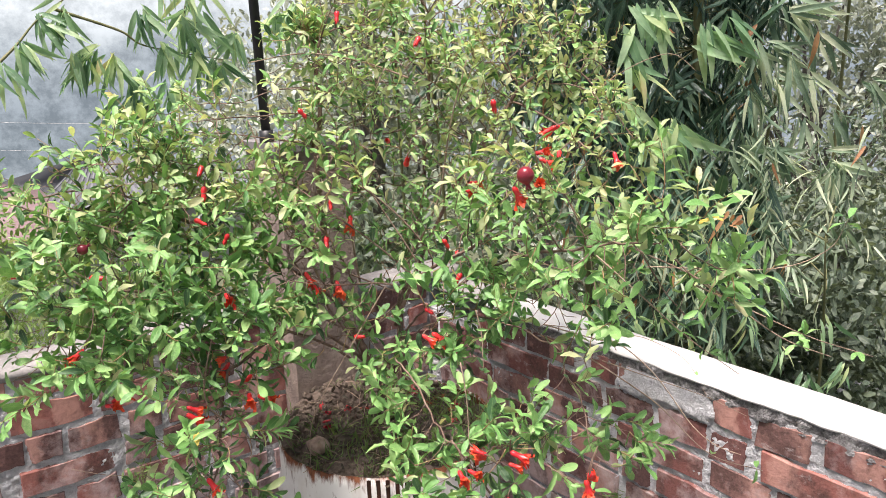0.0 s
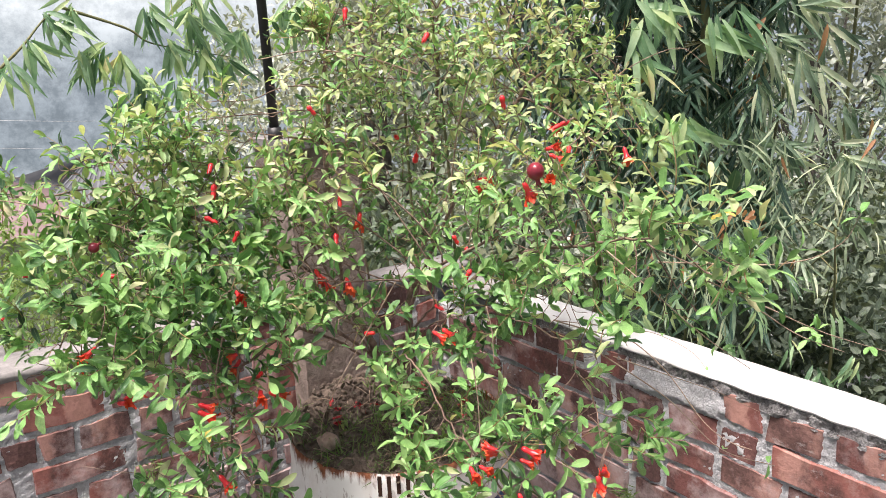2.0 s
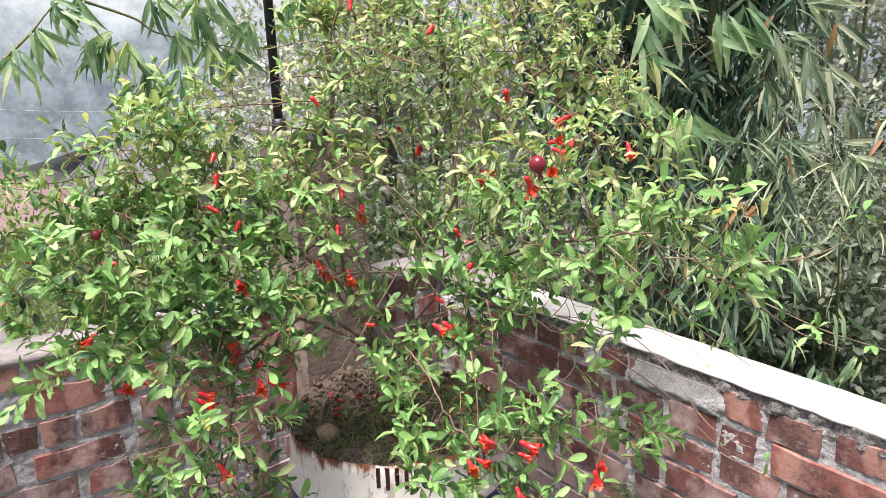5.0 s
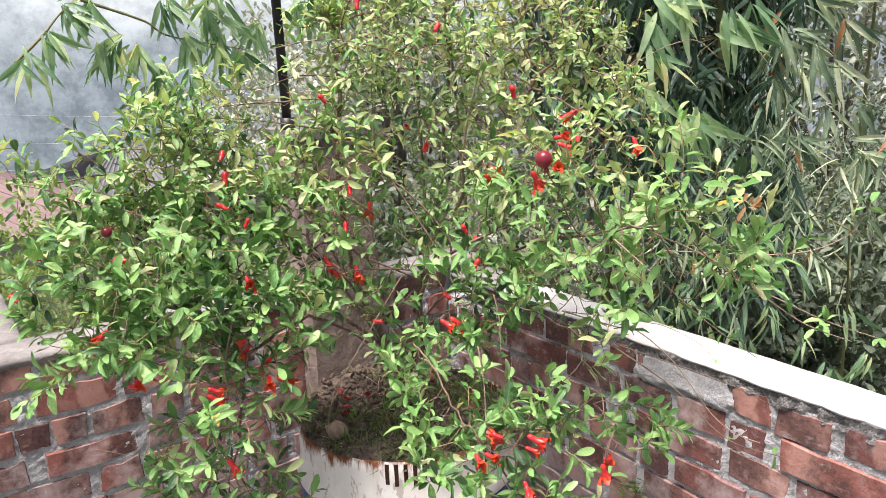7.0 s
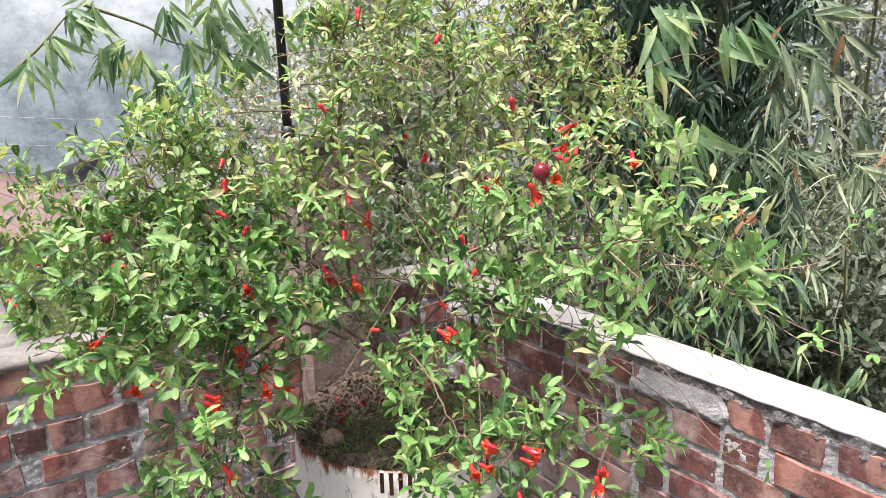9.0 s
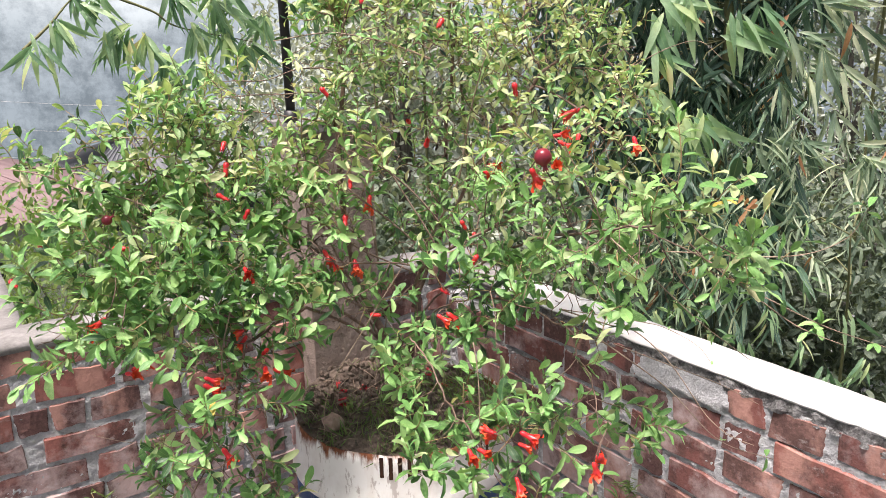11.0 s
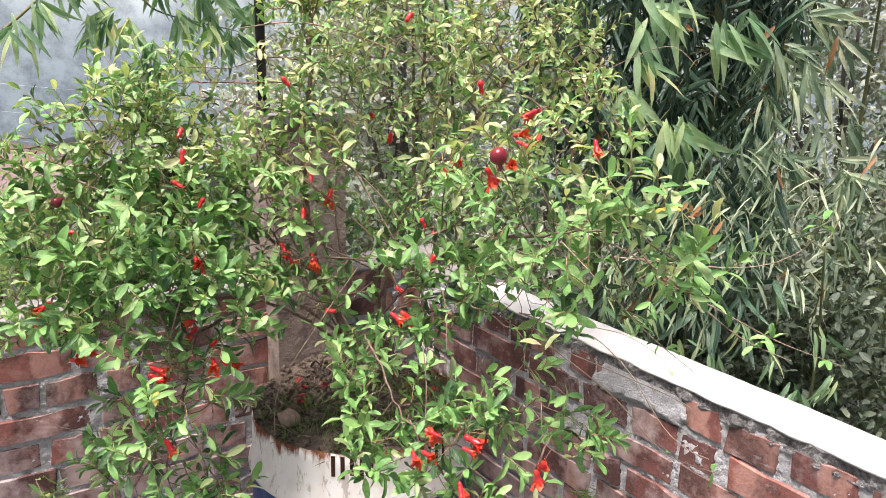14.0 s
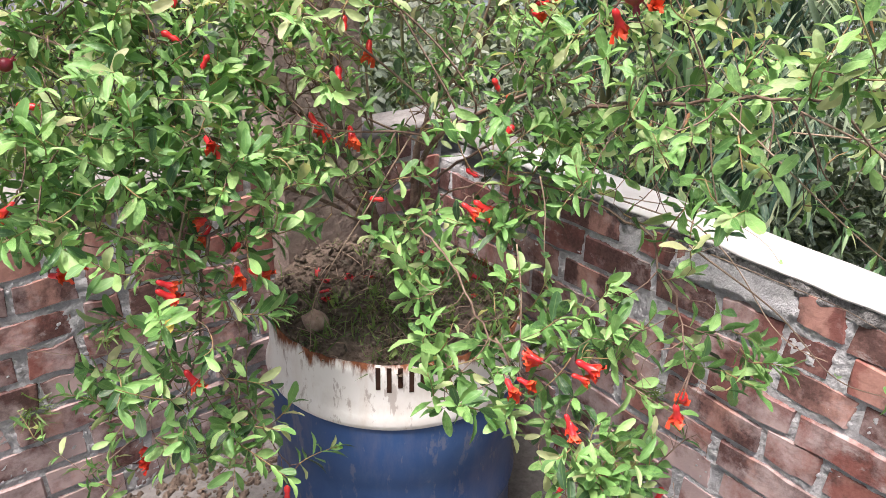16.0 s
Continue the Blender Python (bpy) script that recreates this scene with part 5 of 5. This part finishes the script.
bamboo("bamboo shoots with pale green hanging leaves", [
    [out(-0.1, 4.2, -3.6), out(-0.1, 4.0, 0.8), out(-0.2, 3.2, 2.1), (-0.55, 0.92, 1.72)],
    [out(0.1, 4.4, -3.6), out(0.1, 4.2, 1.0), out(-0.3, 3.0, 2.5), (-0.98, 1.28, 1.95)],
    [(-0.76, 1.20, 1.70), (-0.55, 1.16, 1.62), (-0.46, 1.14, 1.56), (-0.20, 1.05, 1.50)], [(-1.00, 1.16, 1.48), (-0.90, 1.17, 1.57), (-0.80, 1.21, 1.67), (-0.62, 1.16, 1.80)]], [
    ((-0.45, 1.16, 1.62), (0.25, 0.12, 0.06), 8)], 42, 0.12, 0.18, (5, 8), 0.06, BAMBOO_PALE,
    [(-0.8, 1.21, 1.67), (-0.88, 1.17, 1.58), (-0.96, 1.14, 1.5), (-0.63, 1.18, 1.55), (-0.69, 1.19, 1.53), (-0.58, 1.17, 1.52), (-0.42, 1.02, 1.42), (-0.49, 1.2, 1.44), (-0.54, 1.21, 1.37), (-0.45, 1.19, 1.36), (-0.39, 1.12, 1.56), (-0.3, 1.09, 1.54), (-0.47, 1.13, 1.68), (-0.72, 1.19, 1.7), (-0.33, 1.09, 1.65), (0.07, 0.93, 1.7), (0.01, 0.96, 1.66), (0.18, 0.99, 1.69), (-0.12, 1.13, 1.59), (-0.19, 1.15, 1.5)], fan_count=(12, 18), fan_size=(0.10, 0.175), culm=0.010)


def dead_leaf(at, way, size):
    """One big withered leaf caught among the bamboo twigs."""
    base = np.array([at]) - np.array(slender.location)
    leaf_part("withered_leaf", STRAP, base, frames_for(np.array([way], float), np.array([[-0.5, -0.7, 0.5]])), np.array([size]), DEAD, slender, "big orange-brown withered leaf", "")


dead_leaf((1.001, -0.482, 1.539), (-0.45, 0.25, -0.6), 0.12)
dead_leaf((1.091, -0.635, 1.508), (-0.1, 0.05, -1.0), 0.12)
dead_leaf((1.192, -0.748, 1.21), (0.05, -0.03, -1.0), 0.08)


# ---- trees and shrubs of the garden ----
def broad_tree(label, foot, height, clumps, leaf, count, mat, seed, category="tree", shape=OVAL, thick=0.12):
    """A tapered trunk with limbs to each clump of the crown, and leaves in loose bunches."""
    rng = np.random.default_rng(seed)
    foot = np.array(foot, float)
    tree = thing("tree" if category == "tree" else "garden_shrub", label, category, at=tuple(foot))
    top = np.array([0, 0, height])
    v, f = tube([np.zeros(3), top * 0.35 + rng.normal(size=3) * 0.05, top * 0.7 + rng.normal(size=3) * 0.08, top], [thick, thick * 0.8, thick * 0.55, thick * 0.2], 9)
    mesh_object("trunk", v, f, TRUNK, tree, smooth=True)
    base, dirs, sizes = [], [], []
    total = sum(c[3] ** 2 for c in clumps)
    for x, y, z, r in clumps:
        c = np.array([x, y, z]) - foot
        start = top * float(np.clip(c[2] / height * 0.55, 0.2, 0.95))
        v, f = tube([start, (start + c) / 2 + np.array([0, 0, 0.1 * r]), c], [thick * 0.35, thick * 0.2, thick * 0.06], 6)
        mesh_object("limb", v, f, TRUNK, tree, smooth=True)
        k = int(count * r * r / total / 6)
        bunch = c + unit(rng, k) * (rng.uniform(0.25, 1, (k, 1)) ** 0.5) * r * (1 + 0.25 * rng.normal(size=(k, 1)))
        for q in bunch:
            for _ in range(6):
                base.append(q + rng.normal(size=3) * leaf * 0.55)
                dirs.append(rng.normal(size=3) + np.array([0, 0, -0.25]))
                sizes.append(leaf * rng.uniform(0.7, 1.2))
    n = len(base)
    leaf_part("crown", shape, base, frames_for(np.array(dirs), unit(rng, n) + np.array([0, 0, 1.2])), sizes, mat, tree)


def around(seed, k, r, d, z, spread, rad):
    g = np.random.default_rng(seed)
    res = []
    for _ in range(k):
        o = g.uniform(-1, 1, 3) * np.array(spread)
        res.append((*out(r + o[0], d + o[1], z + o[2]), float(g.uniform(*rad))))
    return res


broad_tree("dense dark broad-leaved tree beyond the parapet", out(2.4, 5.2, -3.6), 4.0, around(1, 16, 2.3, 4.9, 0.0, (1.2, 0.7, 0.95), (0.35, 0.5)), 0.05, 22000, BROAD, 51)
broad_tree("dark leafy shrub crowded behind the parapet", out(1.7, 4.3, -3.6), 3.8, around(2, 8, 1.75, 4.1, 0.0, (0.9, 0.5, 0.7), (0.3, 0.45)) + around(12, 12, 1.75, 3.25, 0.25, (0.55, 0.25, 0.35), (0.2, 0.3)), 0.052, 20000, BROAD, 52)
broad_tree("dark leafy shrub rising behind the corner of the roof", out(-0.1, 4.6, -3.6), 3.9, around(8, 12, -0.1, 4.2, 0.15, (0.75, 0.5, 0.4), (0.32, 0.45)), 0.07, 6500, BROAD, 58)
broad_tree("tall hazy green tree in the garden", out(4.8, 9.5, -3.6), 5.0, around(3, 30, 5.3, 9.5, 0.7, (2.9, 1.2, 2.6), (0.7, 1.0)), 0.12, 17000, HAZE_PAINTED, 53)
broad_tree("tall hazy green tree behind the bamboo", out(1.3, 8.5, -3.6), 6.0, around(4, 18, 1.0, 8.5, 0.8, (2.0, 1.2, 2.4), (0.6, 1.0)), 0.12, 9000, HAZE_PAINTED, 54)
broad_tree("grey-green tree in the mist", out(-1.4, 15.0, -3.6), 6.5, around(5, 16, -1.6, 15.0, 1.2, (2.4, 1.4, 1.8), (0.7, 1.1)), 0.16, 8000, HAZE_PAINTED, 55)
broad_tree("grey-green leafy tree behind the pillar", out(-0.5, 8.5, -3.6), 5.6, around(15, 16, -0.6, 8.5, 1.3, (1.5, 0.9, 1.4), (0.5, 0.8)), 0.10, 9000, HAZE_PAINTED, 59)
broad_tree("bright green bushy garden shrub", (-0.8, 1.8, -3.6), 3.6, [(-1.05, 1.55, 0.50, 0.30), (-0.95, 1.2, 0.42, 0.24), (-0.85, 1.7, 0.55, 0.28), (-1.15, 2.1, 0.45, 0.32), (-0.6, 1.4, 0.40, 0.28), (-0.4, 1.9, 0.45, 0.3), (-0.95, 1.9, 0.2, 0.4), (-0.5, 1.5, 0.0, 0.4)], 0.05, 4200, FERN, 56, "shrub", LANCE, 0.06)
broad_tree("pale green leafy shrub below the parapet", (-0.4, 4.8, -3.6), 3.2, [(-0.9, 4.6, 0.15, 0.5), (-0.3, 4.9, 0.05, 0.5), (-1.4, 5.2, -0.1, 0.6), (0.2, 4.2, 0.1, 0.5), (-0.6, 4.2, -0.4, 0.6), (0.6, 5.2, 0.2, 0.6)], 0.07, 4200, FERN, 57, "shrub", OVAL, 0.06)


# ---- neighbour's house ----
def house(foot, turn, w, d, eave, ridge, roof_mat, label, ribs):
    """A low house with a hipped, ribbed sheet roof."""
    home = thing("house", label, "house", at=tuple(foot))
    home.rotation_euler = (0, 0, radians(turn))
    bm = bmesh.new()
    box(bm, (-w / 2, -d / 2, 0), (w / 2, d / 2, eave))
    part("wall", bm, WALLPAINT, home)
    ex, ey, rx = w / 2 + 0.45, d / 2 + 0.45, (w - d) / 2
    slopes = [((-ex, -ey), (ex, -ey), (rx, 0), (-rx, 0)), ((ex, ey), (-ex, ey), (-rx, 0), (rx, 0)), ((ex, -ey), (ex, ey), (rx, 0), (rx, 0)), ((-ex, ey), (-ex, -ey), (-rx, 0), (-rx, 0))]
    for a, b, c, e in slopes:
        bm = bmesh.new()
        low, high = [], []
        for k in range(2 * ribs + 1):
            u, h = k / (2 * ribs), 0.05 * (k % 2)
            low.append(bm.verts.new((a[0] + (b[0] - a[0]) * u, a[1] + (b[1] - a[1]) * u, eave - 0.12 + h)))
            high.append(bm.verts.new((e[0] + (c[0] - e[0]) * u, e[1] + (c[1] - e[1]) * u, ridge + h)))
        for k in range(2 * ribs):
            bm.faces.new((low[k], low[k + 1], high[k + 1], high[k]))
        part("roof", bm, roof_mat, home)
    for k in range(3):
        x = -w / 2 + w * (k + 0.6) / 3.2
        # solid black slab: the shade inside a window is painted as its colour
        bm = bmesh.new()
        box(bm, (x - 0.45, -d / 2 - 0.04, 1.0), (x + 0.45, -d / 2 + 0.02, 2.1))
        win = part("window", bm, BLACK, home, "black slab for the shade inside a window")
        bm = bmesh.new()
        box(bm, (x - 0.55, -d / 2 - 0.10, 0.92), (x + 0.55, -d / 2 + 0.02, 1.0))
        part("sill", bm, WALLPAINT, win)


house((-3.45, 13.6, -3.6), -4, 8.0, 4.6, 2.85, 3.85, ROOF, "low house with a red corrugated sheet roof, haze greyed into its colour", 42)
house((3.6, 20.0, -3.6), 12, 5.5, 4.0, 2.2, 3.0, ROOF_PALE, "small far house under a pale sheet roof", 30)
house((5.2, 1.4, -3.6), 28, 3.2, 2.2, 2.35, 2.75, ROOF_GREY, "low shed with a grey corrugated sheet roof below the parapet", 26)

# ---- overhead wires ----
for k, z in enumerate((0.30, -0.55, -1.5)):
    p = [out(-16, 20 + k, z + 0.5), out(-7, 21 + k, z - 0.1), out(3, 22 + k, z + 0.3)]
    v, f = tube(spline(p, 24), [0.005] * 24, 5)
    tagged(mesh_object("overhead_wire", v, f, WIRE), "thin overhead electric wire", "wire", "overhead wires")

# ---- bricks of the two near walls ----
def brick_mesh(seed, w, h=0.0725):
    """A worn brick, w long along x, its face looking to -y and standing 6 mm proud of y = 0."""
    bm = bmesh.new()
    xs = [-w / 2, -w / 2 + 0.007, -w / 5, 0, w / 5, w / 2 - 0.007, w / 2]
    zs = [-h / 2, -h / 2 + 0.0065, h / 2 - 0.0065, h / 2]
    vs = []
    for j, z in enumerate(zs):
        row = []
        for i, x in enumerate(xs):
            edge = i in (0, 6) or j in (0, 3)
            trim = 0.0035 if i in (0, 6) and j in (0, 3) else 0.0
            row.append(bm.verts.new((x - math.copysign(trim, x), 0.010 if edge else (-0.0048 if 1 < i < 5 else -0.0036), z - math.copysign(trim, z))))
        vs.append(row)
    for a, b in zip(vs, vs[1:]):
        for i in range(6):
            bm.faces.new((a[i], a[i + 1], b[i + 1], b[i]))
    for v in bm.verts:
        o = Vector((seed * 3.7, seed, 0))
        d = Vector(noise.noise_vector(v.co * 26 + o)) + 0.7 * Vector(noise.noise_vector(v.co * 90 + o * 2))
        v.co += Vector((d.x * 0.009, d.y * 0.0024, d.z * 0.0068))
    me = bpy.data.meshes.new("brick")
    bm.normal_update()
    bm.to_mesh(me)
    bm.free()
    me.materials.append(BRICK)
    return me


LENGTHS = (0.07, 0.105, 0.15, 0.2, 0.235)
STOCK = {w: [brick_mesh(k + 9 * i, w) for k in range(5)] for i, w in enumerate(LENGTHS)}


def course(wall, place, z, edges, seed):
    """One course of bricks; edges holds each brick's two ends along the wall."""
    rng = np.random.default_rng(seed)
    for a, b in edges:
        a, b = a - 0.005, b + 0.005
        w = b - a
        near_w = min(LENGTHS, key=lambda q: abs(q - w))
        ob = new("brick", STOCK[near_w][rng.integers(5)])
        ob.parent = wall
        ob.matrix_basis = place((a + b) / 2, z + rng.normal() * 0.002, rng.normal() * 0.0014) @ pose(0, 0, 0, 0, rng.normal() * 0.7, rng.normal() * 0.5) @ Matrix.Diagonal((w / near_w, 1, rng.uniform(0.95, 1.06), 1))


def run_on(edges, upto, seed, joint=0.02):
    """Goes on with bricks of mixed lengths after those given."""
    rng = np.random.default_rng(seed)
    edges = list(edges)
    x = edges[-1][1] + joint
    while x < upto - 0.05:
        w = min(upto - x, float(rng.choice([0.22, 0.22, 0.205, 0.105, 0.15])))
        edges.append((x, x + w))
        x += w + joint * rng.uniform(0.7, 1.3)
    return edges


NORTH = [
    [(0.0, 0.135), (0.15, 0.265), (0.285, 0.47)],
    [(0.0, 0.085), (0.13, 0.31), (0.33, 0.45)],
    [(0.0, 0.07), (0.082, 0.15), (0.162, 0.235), (0.25, 0.37), (0.39, 0.47)],
    [(0.0, 0.092), (0.132, 0.346), (0.372, 0.45)],
    [(0.0, 0.22), (0.243, 0.35), (0.365, 0.57)],
    [(0.0, 0.062), (0.118, 0.25), (0.262, 0.39), (0.41, 0.62)],
    [(0.0, 0.075), (0.088, 0.172), (0.19, 0.40)],
    [(0.0, 0.10), (0.112, 0.32), (0.34, 0.55)],
    [(0.0, 0.215), (0.23, 0.44)],
    [(0.03, 0.16), (0.18, 0.39)]]
for k, edges in enumerate(NORTH):
    course(wall_north, lambda s, z, o: pose(-1.336 + s, 0.0015 + o, z), 0.752 - 0.0795 * k, run_on(edges, 1.33, k), k)

EAST = [
    [(0.255, 0.325), (0.345, 0.46), (0.47, 0.645), (0.706, 0.782), (0.794, 0.87), (1.056, 1.143), (1.156, 1.27), (1.298, 1.42)],
    [(0.06, 0.295), (0.307, 0.545), (0.555, 0.745), (0.758, 0.90), (0.918, 1.04), (1.05, 1.135), (1.173, 1.40)],
    [(0.09, 0.31), (0.322, 0.483), (0.50, 0.70), (0.793, 1.036), (1.055, 1.195), (1.208, 1.36)],
    [(0.05, 0.16), (0.18, 0.385), (0.40, 0.62), (0.64, 0.80), (0.815, 0.895), (0.918, 1.093), (1.112, 1.33)],
    [(0.08, 0.30), (0.32, 0.54), (0.56, 0.80), (0.825, 1.046), (1.06, 1.165), (1.18, 1.40)],
    [(0.04, 0.21), (0.23, 0.45), (0.47, 0.69), (0.71, 0.953), (0.973, 1.18), (1.20, 1.41)],
    [(0.09, 0.31), (0.33, 0.54), (0.56, 0.80), (0.817, 0.968), (0.99, 1.20)],
    [(0.05, 0.27)],
    [(0.10, 0.32)],
    [(0.04, 0.26)]]
for k, edges in enumerate(EAST):
    edges = [(0.004, edges[0][0] - 0.014)] + edges if k and edges[0][0] > 0.055 else edges
    course(wall_east, lambda s, z, o: pose(0.0015 + o, -s, z, 0, 0, -90), 0.712 - 0.0757 * k, run_on(edges, 2.2, k + 40), k + 40)


# debris on the floor by the drum
rng = np.random.default_rng(77)
base = np.array([[rng.uniform(-1.3, -0.68), rng.uniform(-0.5, -0.02), FLOOR + 0.004] for _ in range(110)] + [[rng.uniform(-1.9, -1.36), rng.uniform(-0.6, 1.4), FLOOR + 0.004] for _ in range(120)])
litter = thing("fallen_leaves", "dry dark fallen leaves and crumbs on the floor", "leaf litter", kind="stuff")
d = unit(rng, len(base)) * np.array([1, 1, 0.12])
leaf_part("litter", OBLONG_FLAT, base, frames_for(d, np.array([[0, 0, 1.0]]) + 0.2 * rng.normal(size=(len(base), 3))), rng.uniform(0.008, 0.026, len(base)), LITTER, litter)
verts, faces = [], []
for _ in range(1400):
    x, y, s = rng.uniform(-1.3, -0.6), -0.012 - 0.62 * rng.uniform() ** 1.6, 0.002 + 0.010 * rng.uniform() ** 2
    v, f = tube([(x, y, FLOOR - 0.002), (x + s * 0.3, y, FLOOR + s * 0.5), (x + s * 0.2, y, FLOOR + s * rng.uniform(0.7, 1.1))], [s, s * 0.9, s * 0.3], 5)
    faces += [tuple(q + len(verts) for q in g) for g in f]
    verts += v
mesh_object("rubble", verts, faces, SOIL, litter, "dark crumbs of earth and cement")


# ---- mortar between and over the bricks ----
def mortar_skin(wall, length, top, bottom, to_world, seed, smear, patch=None, hole=None):
    """A rough skin of mortar behind the brick faces that swells over them here and there."""
    nx, nz = int(length / 0.006), int((top - bottom) / 0.006)
    verts, faces = [], []
    for j in range(nz + 1):
        z = bottom + (top - bottom) * j / nz
        for i in range(nx + 1):
            s = length * i / nx
            q = Vector((s * 9, z * 13, seed))
            d = 0.0030 + 0.0020 * noise.noise(q * 1.6) + 0.0034 * noise.noise(q * 6.5) + 0.0034 * noise.noise(q * 17)
            d += 0.010 * max(0.0, noise.noise(q * 1.1) + noise.noise(q * 2.9) * 0.7 - 0.95 + smear(s, z))
            ps, pz = s + 0.03 * noise.noise(q * 2.2), z + 0.02 * noise.noise(q * 3 + Vector((5, 0, 0)))
            if patch and patch[0] < ps < patch[1] and patch[2] < pz < patch[3]:
                d = max(d, 0.012 + 0.003 * noise.noise(q * 2))
            verts.append(to_world(s, z, min(d, 0.016)))
    for j in range(nz):
        for i in range(nx):
            a = j * (nx + 1) + i
            if hole and length * i / nx < hole[0] and bottom + (top - bottom) * j / nz > hole[1]:
                continue
            faces.append((a, a + 1, a + nx + 2, a + nx + 1))
    mesh_object("mortar", verts, faces, MORTAR, wall, "rough grey cement mortar", smooth=True)


mortar_skin(wall_north, 1.33, WALL_TOP + 0.02, 0.0, lambda s, z, d: (-1.332 + s, 0.0045 - d, z), 3.0, lambda s, z: 0.42 * max(0.0, min(1.0, (0.46 - z) / 0.2)))
mortar_skin(wall_east, 2.2, WALL_TOP - 0.008, 0.0, lambda s, z, d: (0.0045 - d, -s, z), 8.0, lambda s, z: 0.5 * max(0.0, (z - 0.715) / 0.04), (0.80, 1.05, 0.682, 0.76), (0.25, 0.685))
